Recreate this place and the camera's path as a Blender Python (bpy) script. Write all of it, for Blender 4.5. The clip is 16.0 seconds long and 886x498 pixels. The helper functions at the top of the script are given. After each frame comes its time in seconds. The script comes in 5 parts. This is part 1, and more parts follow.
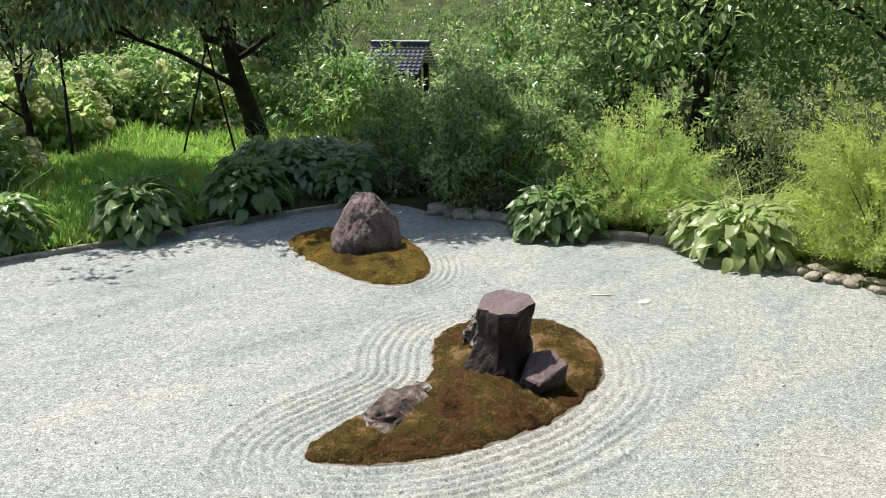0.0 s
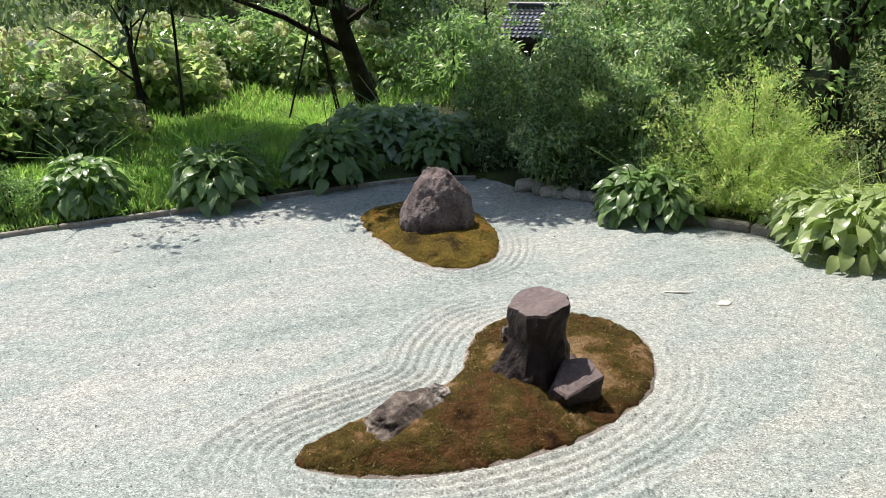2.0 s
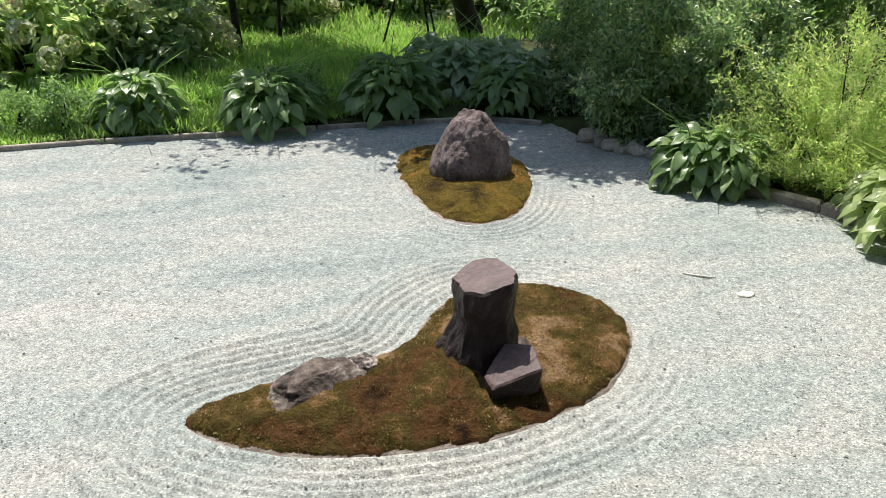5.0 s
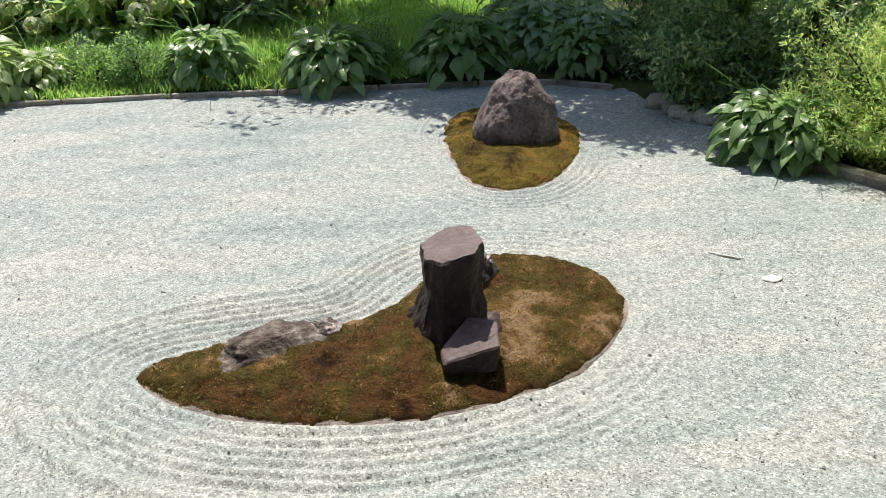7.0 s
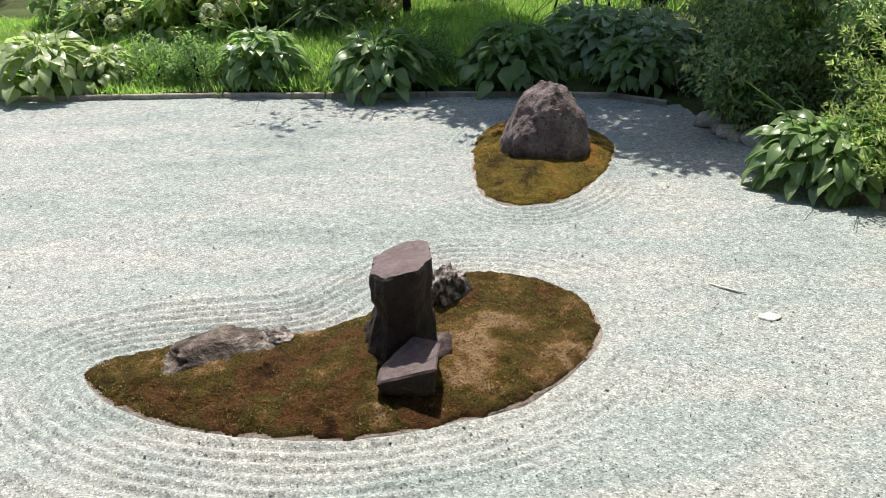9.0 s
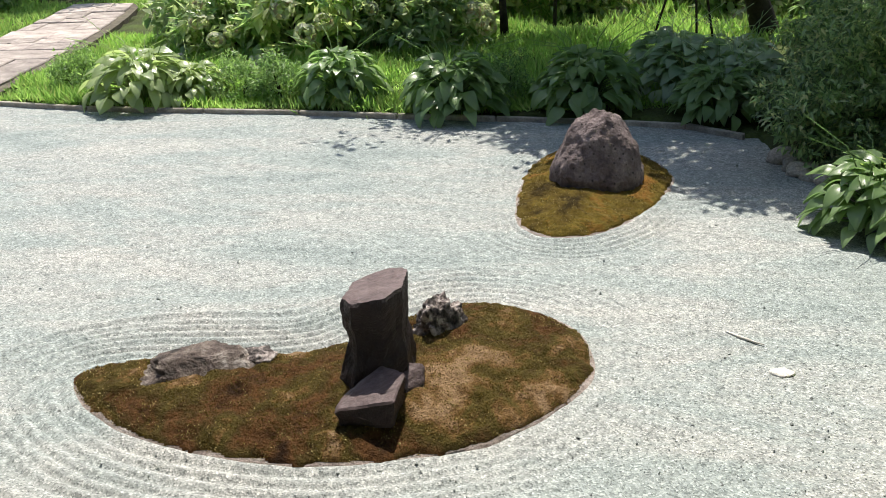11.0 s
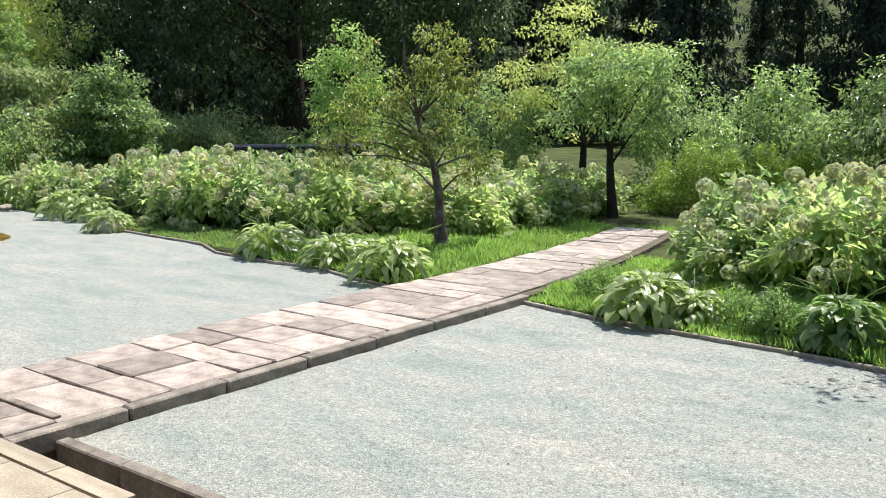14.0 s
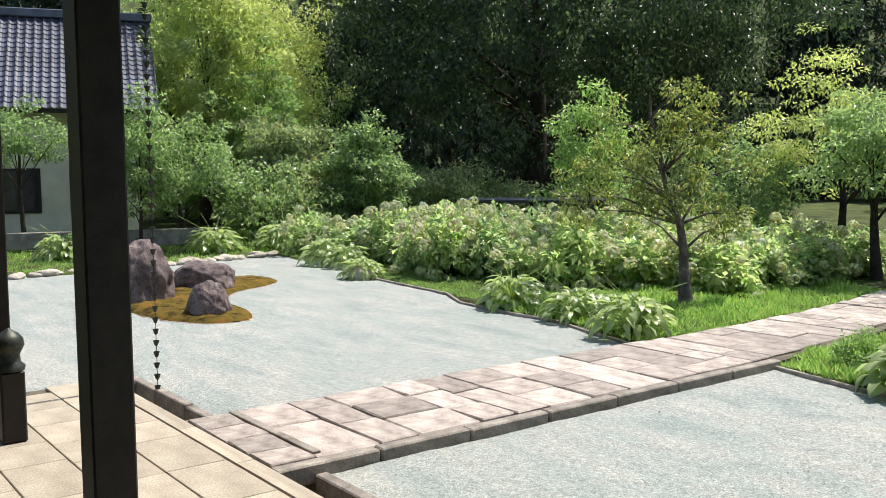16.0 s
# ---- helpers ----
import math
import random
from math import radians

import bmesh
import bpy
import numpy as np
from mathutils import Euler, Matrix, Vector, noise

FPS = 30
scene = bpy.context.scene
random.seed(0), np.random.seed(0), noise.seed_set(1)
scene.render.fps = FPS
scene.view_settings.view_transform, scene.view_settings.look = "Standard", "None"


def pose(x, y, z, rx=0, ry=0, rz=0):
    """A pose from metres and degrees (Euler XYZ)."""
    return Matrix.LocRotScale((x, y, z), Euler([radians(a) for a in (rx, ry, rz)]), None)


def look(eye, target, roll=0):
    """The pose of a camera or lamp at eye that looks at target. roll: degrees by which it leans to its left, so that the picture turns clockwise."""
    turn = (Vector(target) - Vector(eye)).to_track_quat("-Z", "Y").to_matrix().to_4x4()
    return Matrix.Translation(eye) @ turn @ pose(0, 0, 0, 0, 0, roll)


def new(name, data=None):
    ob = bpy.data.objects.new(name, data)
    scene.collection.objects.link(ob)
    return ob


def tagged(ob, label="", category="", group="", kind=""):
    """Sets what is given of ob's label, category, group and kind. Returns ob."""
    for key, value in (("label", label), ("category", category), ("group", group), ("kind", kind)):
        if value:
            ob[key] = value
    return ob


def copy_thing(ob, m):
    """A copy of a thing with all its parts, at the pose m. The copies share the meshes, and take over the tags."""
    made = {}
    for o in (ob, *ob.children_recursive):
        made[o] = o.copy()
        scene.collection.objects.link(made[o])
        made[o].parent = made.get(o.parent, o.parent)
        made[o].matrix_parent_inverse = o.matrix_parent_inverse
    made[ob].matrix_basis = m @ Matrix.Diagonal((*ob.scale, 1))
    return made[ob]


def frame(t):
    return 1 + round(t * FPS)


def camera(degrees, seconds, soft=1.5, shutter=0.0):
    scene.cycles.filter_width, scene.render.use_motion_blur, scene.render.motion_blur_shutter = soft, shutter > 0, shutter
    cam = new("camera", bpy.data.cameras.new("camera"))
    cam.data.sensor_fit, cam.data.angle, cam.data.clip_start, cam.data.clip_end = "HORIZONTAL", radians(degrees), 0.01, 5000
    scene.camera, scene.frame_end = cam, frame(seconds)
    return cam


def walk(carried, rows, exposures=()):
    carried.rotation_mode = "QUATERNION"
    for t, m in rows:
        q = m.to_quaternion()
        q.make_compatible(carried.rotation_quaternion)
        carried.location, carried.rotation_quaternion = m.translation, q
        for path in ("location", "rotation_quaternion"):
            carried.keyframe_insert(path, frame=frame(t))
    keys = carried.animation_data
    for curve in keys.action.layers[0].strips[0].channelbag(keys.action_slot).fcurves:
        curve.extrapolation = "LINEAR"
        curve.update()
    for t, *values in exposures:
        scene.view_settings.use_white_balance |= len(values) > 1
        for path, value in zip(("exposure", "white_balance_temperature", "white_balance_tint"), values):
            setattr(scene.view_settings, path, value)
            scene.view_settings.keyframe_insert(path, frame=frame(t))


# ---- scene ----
cam = camera(51.3, 16.0, soft=0.85)
PATH = [
    (0, (1.109, -3.665, 2.522), (2.414, -2.262, 1.949), -0.9),
    (0.5, (1.319, -3.689, 2.507), (2.552, -2.227, 1.92), -1.4),
    (1, (1.574, -3.726, 2.523), (2.717, -2.205, 1.906), -1.4),
    (1.5, (1.831, -3.673, 2.51), (2.953, -2.141, 1.883), -1.3),
    (2, (2.055, -3.697, 2.495), (3.079, -2.103, 1.853), -1.6),
    (2.5, (2.279, -3.772, 2.511), (3.207, -2.128, 1.853), -0.9),
    (3, (2.474, -3.794, 2.513), (3.398, -2.157, 1.831), -0.6),
    (3.5, (2.67, -3.769, 2.499), (3.539, -2.113, 1.79), -0.7),
    (4, (2.899, -3.809, 2.475), (3.642, -2.105, 1.738), -0.7),
    (4.2, (2.997, -3.777, 2.491), (3.721, -2.072, 1.738), -0.4),
    (6.5, (4.02, -3.731, 2.348), (4.485, -1.967, 1.528), -1.4),
    (7, (4.265, -3.78, 2.341), (4.629, -2.003, 1.498), -1.6),
    (7.5, (4.481, -3.744, 2.331), (4.846, -1.963, 1.497), -1.6),
    (8, (4.655, -3.732, 2.333), (4.99, -1.937, 1.516), -1.9),
    (8.5, (4.853, -3.76, 2.321), (5.047, -1.947, 1.498), -2.0),
    (8.7, (4.934, -3.746, 2.298), (5.089, -1.931, 1.473), -1.8),
    (11, (5.763, -3.588, 2.252), (5.577, -1.752, 1.48), -2.0),
    (11.5, (5.924, -3.611, 2.223), (5.621, -1.801, 1.427), -1.4),
    (12, (6.061, -3.62, 2.231), (5.665, -1.822, 1.449), -0.4),
    (12.5, (6.138, -3.582, 2.249), (5.637, -1.767, 1.577), -0.1),
    (13, (6.201, -3.665, 2.28), (5.438, -1.893, 1.75), -0.7),
    (13.5, (6.215, -3.792, 2.322), (5.166, -2.135, 1.932), -0.9),
    (14, (6.275, -3.856, 2.348), (5.047, -2.303, 2.064), -0.5),
    (14.5, (6.256, -3.896, 2.366), (4.915, -2.429, 2.138), -0.4),
    (15, (6.276, -3.93, 2.37), (4.833, -2.56, 2.167), -0.6),
    (15.5, (6.275, -3.949, 2.387), (4.754, -2.664, 2.206), -0.4),
    (16, (6.296, -3.982, 2.39), (4.703, -2.783, 2.223), -0.5),
]
walk(cam, [(t, look(eye, target, roll)) for t, eye, target, roll in PATH], [(0, 0.5, 6750, 9.8), (16, 0.5, 6750, 9.8)])

# ---- world, sun, exposure ----
SUN_EL, SUN_AZ = radians(63), radians(93)
world = bpy.data.worlds.new("sky_world")
scene.world = world
world.use_nodes = True
wn = world.node_tree.nodes
sky = wn.new("ShaderNodeTexSky")
sky.sky_type = "NISHITA"
sky.sun_disc = False
sky.sun_elevation = SUN_EL
sky.sun_rotation = radians(90) - SUN_AZ
sky.air_density, sky.dust_density = 1.0, 1.5
wn["Background"].inputs["Strength"].default_value = 0.145
world.node_tree.links.new(sky.outputs[0], wn["Background"].inputs["Color"])
sun_data = bpy.data.lights.new("sun", "SUN")
sun_data.energy, sun_data.angle, sun_data.color = 5.0, radians(0.53), (1.0, 0.96, 0.9)
sun = new("sun", sun_data)
sun.matrix_world = look((math.cos(SUN_AZ) * math.cos(SUN_EL) * 60, math.sin(SUN_AZ) * math.cos(SUN_EL) * 60, math.sin(SUN_EL) * 60), (0, 0, 0))

# ---- materials ----
rng = np.random.default_rng(7)


def nodes_of(name):
    m = bpy.data.materials.new(name)
    m.use_nodes = True
    t = m.node_tree
    return m, t.nodes, t.links, t.nodes["Principled BSDF"]


def ramp_of(n, stops):
    r = n.new("ShaderNodeValToRGB")
    e = r.color_ramp.elements
    while len(e) < len(stops):
        e.new(0.5)
    for k, (p, c) in zip(e, stops):
        k.position, k.color = p, (*c, 1)
    return r


def noise_tex(n, l, coord, scale, detail=6, rough=0.6, distort=0.0):
    t = n.new("ShaderNodeTexNoise")
    t.inputs["Scale"].default_value, t.inputs["Detail"].default_value = scale, detail
    t.inputs["Roughness"].default_value, t.inputs["Distortion"].default_value = rough, distort
    l.new(coord, t.inputs["Vector"])
    return t


def mix_of(n, l, a, b, fac, mode="MIX"):
    m = n.new("ShaderNodeMix")
    m.data_type, m.blend_type = "RGBA", mode
    for sock, v in ((m.inputs[6], a), (m.inputs[7], b), (m.inputs[0], fac)):
        if isinstance(v, (int, float)):
            sock.default_value = v
        elif isinstance(v, tuple):
            sock.default_value = (*v, 1)
        else:
            l.new(v, sock)
    return m.outputs[2]


def bump_of(n, l, bsdf, height, strength, distance):
    b = n.new("ShaderNodeBump")
    b.inputs["Strength"].default_value, b.inputs["Distance"].default_value = strength, distance
    l.new(height, b.inputs["Height"])
    l.new(b.outputs[0], bsdf.inputs["Normal"])


def surface(name, stops, big, fine, rough=0.85, bump=0.5, depth=0.01, vary=0.0, metal=0.0, speck=None, spec=0.3):
    """A worn surface: broad patches run through the stops, a fine grain over them, relief from the grain."""
    m, n, l, p = nodes_of(name)
    pos = n.new("ShaderNodeTexCoord").outputs["Object"]
    broad, grain = noise_tex(n, l, pos, big, 5, 0.6, 0.3), noise_tex(n, l, pos, fine, 4, 0.7)
    r = ramp_of(n, stops)
    l.new(broad.outputs[0], r.inputs[0])
    g = ramp_of(n, [(0.3, (0.62, 0.62, 0.62)), (0.7, (1.25, 1.25, 1.25))])
    l.new(grain.outputs[0], g.inputs[0])
    c = mix_of(n, l, r.outputs[0], g.outputs[0], 1.0, "MULTIPLY")
    if speck:
        v = n.new("ShaderNodeTexVoronoi")
        v.inputs["Scale"].default_value = speck[1]
        l.new(pos, v.inputs["Vector"])
        s = ramp_of(n, [(0.12, (1, 1, 1)), (0.22, (0, 0, 0))])
        l.new(v.outputs[0], s.inputs[0])
        c = mix_of(n, l, c, speck[0], s.outputs[0])
    if vary:
        info = n.new("ShaderNodeObjectInfo")
        vr = ramp_of(n, [(0, (1 - vary,) * 3), (1, (1 + vary,) * 3)])
        l.new(info.outputs["Random"], vr.inputs[0])
        c = mix_of(n, l, c, vr.outputs[0], 1.0, "MULTIPLY")
    l.new(c, p.inputs["Base Color"])
    p.inputs["Roughness"].default_value, p.inputs["Metallic"].default_value = rough, metal
    p.inputs["Specular IOR Level"].default_value = spec
    add = n.new("ShaderNodeMath")
    l.new(broad.outputs[0], add.inputs[0])
    l.new(grain.outputs[0], add.inputs[1])
    bump_of(n, l, p, add.outputs[0], bump, depth)
    return m


def leaf_surface(name, dark, light, trans=0.4, rough=0.45, patch=0.8, tip=None, spec=0.4):
    """Leaves: each its own tone between dark and light, broad patches over the plant, light passing through."""
    dark, light = (tuple(min(0.58, v * k) for v, k in zip(c, (1.45, 1.55, 1.6))) for c in (dark, light))
    trans = min(0.6, trans + 0.14)
    rough, spec = rough - 0.08, spec + 0.2
    m, n, l, p = nodes_of(name)
    geo = n.new("ShaderNodeNewGeometry")
    info = n.new("ShaderNodeObjectInfo")
    pos = n.new("ShaderNodeTexCoord").outputs["Object"]
    r = ramp_of(n, [(0.0, dark), (0.75, light), (1.0, tip or light)])
    l.new(geo.outputs["Random Per Island"], r.inputs[0])
    pt = noise_tex(n, l, pos, patch, 3)
    pr = ramp_of(n, [(0.3, (0.7, 0.72, 0.7)), (0.7, (1.25, 1.22, 1.1))])
    l.new(pt.outputs[0], pr.inputs[0])
    c = mix_of(n, l, r.outputs[0], pr.outputs[0], 1.0, "MULTIPLY")
    orr = ramp_of(n, [(0, (0.85, 0.88, 0.85)), (1, (1.15, 1.12, 1.0))])
    l.new(info.outputs["Random"], orr.inputs[0])
    c = mix_of(n, l, c, orr.outputs[0], 1.0, "MULTIPLY")
    l.new(c, p.inputs["Base Color"])
    p.inputs["Roughness"].default_value = rough
    p.inputs["Specular IOR Level"].default_value = spec
    tr = n.new("ShaderNodeBsdfTranslucent")
    tc = mix_of(n, l, c, (1.28, 1.36, 1.05), 1.0, "MULTIPLY")
    l.new(tc, tr.inputs["Color"])
    ms = n.new("ShaderNodeMixShader")
    ms.inputs[0].default_value = trans
    l.new(p.outputs[0], ms.inputs[1])
    l.new(tr.outputs[0], ms.inputs[2])
    l.new(ms.outputs[0], n["Material Output"].inputs[0])
    return m


def gravel_surface():
    """Crushed grey-green stone: single grains of many tones, clusters of coarse and fine, broad worn patches."""
    m, n, l, p = nodes_of("gravel_stone")
    pos = n.new("ShaderNodeNewGeometry").outputs["Position"]

    def grains(scale, stops):
        v = n.new("ShaderNodeTexVoronoi")
        v.inputs["Scale"].default_value = scale
        l.new(pos, v.inputs["Vector"])
        sep = n.new("ShaderNodeSeparateColor")
        l.new(v.outputs["Color"], sep.inputs[0])
        r = ramp_of(n, stops)
        l.new(sep.outputs[0], r.inputs[0])
        return v, r.outputs[0]
    v, fine = grains(120, [(0.0, (0.15, 0.16, 0.155)), (0.14, (0.216, 0.234, 0.226)), (0.5, (0.29, 0.31, 0.297)), (0.85, (0.345, 0.365, 0.351)), (1.0, (0.5, 0.515, 0.495))])
    v2, coarse = grains(46, [(0.0, (0.78, 0.78, 0.78)), (0.2, (0.96, 0.96, 0.96)), (0.8, (1.03, 1.03, 1.03)), (1.0, (1.16, 1.15, 1.14))])
    c = mix_of(n, l, fine, coarse, 1.0, "MULTIPLY")
    stretch = n.new("ShaderNodeMapping")
    stretch.inputs["Scale"].default_value = (0.45, 1.5, 1.0)
    stretch.inputs["Rotation"].default_value = (0, 0, 0.12)
    l.new(pos, stretch.inputs["Vector"])
    broad = noise_tex(n, l, stretch.outputs[0], 1.3, 8, 0.66, 0.5)
    br = ramp_of(n, [(0.32, (0.76, 0.82, 0.82)), (0.45, (0.93, 0.97, 0.96)), (0.55, (1.04, 1.02, 1.0)), (0.66, (1.2, 1.13, 1.09))])
    l.new(broad.outputs[0], br.inputs[0])
    c = mix_of(n, l, c, br.outputs[0], 1.0, "MULTIPLY")
    mid = noise_tex(n, l, pos, 17, 6, 0.8)
    mr = ramp_of(n, [(0.32, (0.7, 0.72, 0.72)), (0.5, (1, 1, 1)), (0.68, (1.14, 1.14, 1.12))])
    l.new(mid.outputs[0], mr.inputs[0])
    c = mix_of(n, l, c, mr.outputs[0], 1.0, "MULTIPLY")
    l.new(c, p.inputs["Base Color"])
    p.inputs["Roughness"].default_value = 0.95
    p.inputs["Specular IOR Level"].default_value = 0.15
    add, mul = n.new("ShaderNodeMath"), n.new("ShaderNodeMath")
    mul.operation = "MULTIPLY"
    mul.inputs[1].default_value = 2.4
    l.new(mid.outputs[0], mul.inputs[0])
    l.new(v.outputs["Distance"], add.inputs[0])
    l.new(mul.outputs[0], add.inputs[1])
    bump_of(n, l, p, add.outputs[0], 0.4, 0.009)
    return m


M = {
    "gravel": gravel_surface(),
    "moss": surface("moss", [(0.33, (0.03, 0.015, 0.007)), (0.41, (0.11, 0.052, 0.019)), (0.47, (0.065, 0.042, 0.013)), (0.53, (0.08, 0.062, 0.015)), (0.585, (0.15, 0.085, 0.03)), (0.65, (0.29, 0.19, 0.105))], 3.0, 60, 0.95, 1.0, 0.03, spec=0.1),
    "rim": surface("bare_rim", [(0.3, (0.22, 0.175, 0.15)), (0.5, (0.36, 0.3, 0.265)), (0.7, (0.44, 0.41, 0.37))], 14, 90, 0.95, 1.0, 0.012, spec=0.1),
    "chip": surface("gravel_chip", [(0.3, (0.22, 0.236, 0.225)), (0.7, (0.36, 0.378, 0.36))], 3, 60, 0.95, 0.5, 0.003, spec=0.15),
    "moss_gold": surface("golden_moss", [(0.34, (0.035, 0.024, 0.008)), (0.44, (0.11, 0.075, 0.017)), (0.54, (0.15, 0.11, 0.02)), (0.66, (0.24, 0.12, 0.028))], 4.0, 60, 0.95, 1.0, 0.03, spec=0.1),
    # same stone twice: near-black shaded sides, sunlit tops, light put into the colour
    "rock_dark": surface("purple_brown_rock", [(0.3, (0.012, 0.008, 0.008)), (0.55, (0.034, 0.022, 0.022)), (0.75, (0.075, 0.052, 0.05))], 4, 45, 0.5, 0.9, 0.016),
    "rock_lit_top": surface("lit_rock_top", [(0.3, (0.085, 0.058, 0.057)), (0.55, (0.13, 0.094, 0.092)), (0.75, (0.19, 0.145, 0.14))], 5, 40, 0.6, 0.7, 0.01),
    "rock_grey": surface("pitted_grey_rock", [(0.3, (0.07, 0.053, 0.05)), (0.5, (0.18, 0.138, 0.133)), (0.75, (0.33, 0.27, 0.26))], 5, 34, 0.85, 1.0, 0.03, speck=((0.06, 0.05, 0.047), 22)),
    "rock_pale": surface("lichened_rock", [(0.36, (0.03, 0.024, 0.02)), (0.48, (0.13, 0.1, 0.085)), (0.58, (0.24, 0.2, 0.17)), (0.68, (0.55, 0.5, 0.45))], 8, 50, 0.8, 1.0, 0.025),
    "edge_stone": surface("border_stone", [(0.3, (0.32, 0.28, 0.225)), (0.7, (0.62, 0.56, 0.48))], 5, 50, 0.9, 0.8, 0.01, vary=0.25),
    "rock_mottled": surface("mottled_black_white_rock", [(0.38, (0.02, 0.017, 0.016)), (0.47, (0.1, 0.085, 0.078)), (0.55, (0.3, 0.25, 0.23)), (0.63, (0.58, 0.52, 0.48))], 19, 60, 0.8, 1.0, 0.02),
    "slab": surface("path_flagstone", [(0.3, (0.18, 0.145, 0.13)), (0.46, (0.35, 0.3, 0.27)), (0.7, (0.52, 0.465, 0.415))], 4, 70, 0.85, 0.8, 0.008, vary=0.3, speck=((0.16, 0.135, 0.12), 60)),
    "kerb": surface("kerb_stone", [(0.3, (0.14, 0.125, 0.105)), (0.55, (0.27, 0.24, 0.21)), (0.75, (0.4, 0.36, 0.31))], 4, 60, 0.9, 0.7, 0.008, vary=0.12),
    "terrace": surface("cream_terrace_tile", [(0.3, (0.3, 0.255, 0.2)), (0.55, (0.41, 0.36, 0.285)), (0.75, (0.48, 0.435, 0.36))], 2.2, 60, 0.8, 0.4, 0.004, vary=0.1),
    "joint": surface("joint_mortar", [(0.3, (0.07, 0.06, 0.045)), (0.7, (0.16, 0.14, 0.1))], 6, 60, 0.95, 0.6, 0.006),
    "concrete": surface("weathered_concrete", [(0.3, (0.16, 0.14, 0.12)), (0.7, (0.36, 0.33, 0.29))], 4, 60, 0.9, 0.6, 0.006),
    "soil": surface("garden_soil", [(0.3, (0.03, 0.03, 0.012)), (0.5, (0.06, 0.08, 0.02)), (0.7, (0.1, 0.15, 0.03))], 0.9, 25, 0.95, 1.0, 0.04),
    "dark_wood": surface("black_brown_timber", [(0.3, (0.012, 0.009, 0.007)), (0.7, (0.03, 0.022, 0.017))], 6, 80, 0.55, 0.4, 0.003),
    "floor_wood": surface("veranda_board", [(0.3, (0.11, 0.07, 0.04)), (0.7, (0.2, 0.13, 0.08))], 5, 70, 0.6, 0.3, 0.003, vary=0.15),
    "edge_wood": surface("edging_timber", [(0.3, (0.2, 0.17, 0.14)), (0.7, (0.42, 0.38, 0.32))], 6, 60, 0.9, 0.6, 0.006, vary=0.2),
    "bark": surface("dark_bark", [(0.3, (0.02, 0.016, 0.012)), (0.7, (0.07, 0.055, 0.042))], 5, 40, 0.95, 1.0, 0.03),
    "bark_pale": surface("smooth_grey_bark", [(0.3, (0.05, 0.04, 0.032)), (0.5, (0.13, 0.105, 0.09)), (0.75, (0.27, 0.24, 0.21))], 9, 50, 0.85, 0.7, 0.012),
    "plaster": surface("cream_plaster", [(0.3, (0.55, 0.5, 0.42)), (0.7, (0.7, 0.66, 0.58))], 1.5, 40, 0.9, 0.2, 0.004),
    "roof_tile": surface("blue_grey_glazed_tile", [(0.3, (0.045, 0.05, 0.075)), (0.7, (0.1, 0.11, 0.155))], 3, 40, 0.35, 0.3, 0.004, vary=0.25, spec=0.5),
    "bronze": surface("dark_bronze", [(0.3, (0.03, 0.035, 0.03)), (0.7, (0.08, 0.085, 0.07))], 20, 90, 0.5, 0.3, 0.002, metal=0.6),
    "glass_dark": surface("dark_window_pane", [(0.3, (0.02, 0.022, 0.025)), (0.7, (0.035, 0.04, 0.045))], 1, 5, 0.08, 0.0, 0.001, spec=0.6),
    "white_stone": surface("white_pebble", [(0.3, (0.6, 0.57, 0.5)), (0.7, (0.8, 0.77, 0.7))], 10, 80, 0.8, 0.4, 0.004),
    "far_wood": surface("wooded_hill", [(0.3, (0.006, 0.011, 0.006)), (0.6, (0.014, 0.024, 0.01)), (0.75, (0.025, 0.04, 0.015))], 0.12, 1.2, 0.95, 1.0, 0.6),
    "hosta": leaf_surface("hosta_leaf", (0.085, 0.135, 0.06), (0.2, 0.275, 0.125), 0.36, 0.42, 3.0),
    "hosta_pale": leaf_surface("yellow_green_hosta_leaf", (0.15, 0.21, 0.085), (0.34, 0.4, 0.2), 0.35, 0.4, 3.0),
    "hosta_blue": leaf_surface("blue_green_hosta_leaf", (0.11, 0.2, 0.1), (0.33, 0.46, 0.27), 0.32, 0.36, 3.0, spec=0.6),
    "azalea": leaf_surface("azalea_leaf", (0.06, 0.098, 0.05), (0.26, 0.34, 0.18), 0.36, 0.36, 1.6, tip=(0.56, 0.56, 0.34), spec=0.55),
    "spirea": leaf_surface("spirea_leaf", (0.22, 0.34, 0.1), (0.38, 0.5, 0.19), 0.46, 0.5, 1.6),
    "feather": leaf_surface("feathery_leaf", (0.29, 0.4, 0.1), (0.44, 0.54, 0.18), 0.46, 0.5, 1.6),
    "greybush": leaf_surface("grey_green_leaf", (0.13, 0.165, 0.09), (0.28, 0.32, 0.18), 0.38, 0.5, 2.0, tip=(0.25, 0.17, 0.08)),
    "cherry": leaf_surface("cherry_leaf", (0.05, 0.075, 0.045), (0.17, 0.215, 0.12), 0.22, 0.3, 0.8, tip=(0.36, 0.4, 0.24), spec=0.6),
    "dark_tree": leaf_surface("dark_broad_leaf", (0.04, 0.065, 0.03), (0.14, 0.195, 0.085), 0.38, 0.35, 0.5, tip=(0.26, 0.32, 0.15)),
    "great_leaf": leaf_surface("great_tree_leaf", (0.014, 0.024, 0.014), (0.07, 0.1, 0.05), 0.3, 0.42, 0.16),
    "mid_tree": leaf_surface("garden_tree_leaf", (0.085, 0.125, 0.06), (0.235, 0.3, 0.15), 0.4, 0.42, 0.7),
    "bright_tree": leaf_surface("yellow_green_leaf", (0.22, 0.27, 0.09), (0.38, 0.43, 0.18), 0.42, 0.5, 0.7),
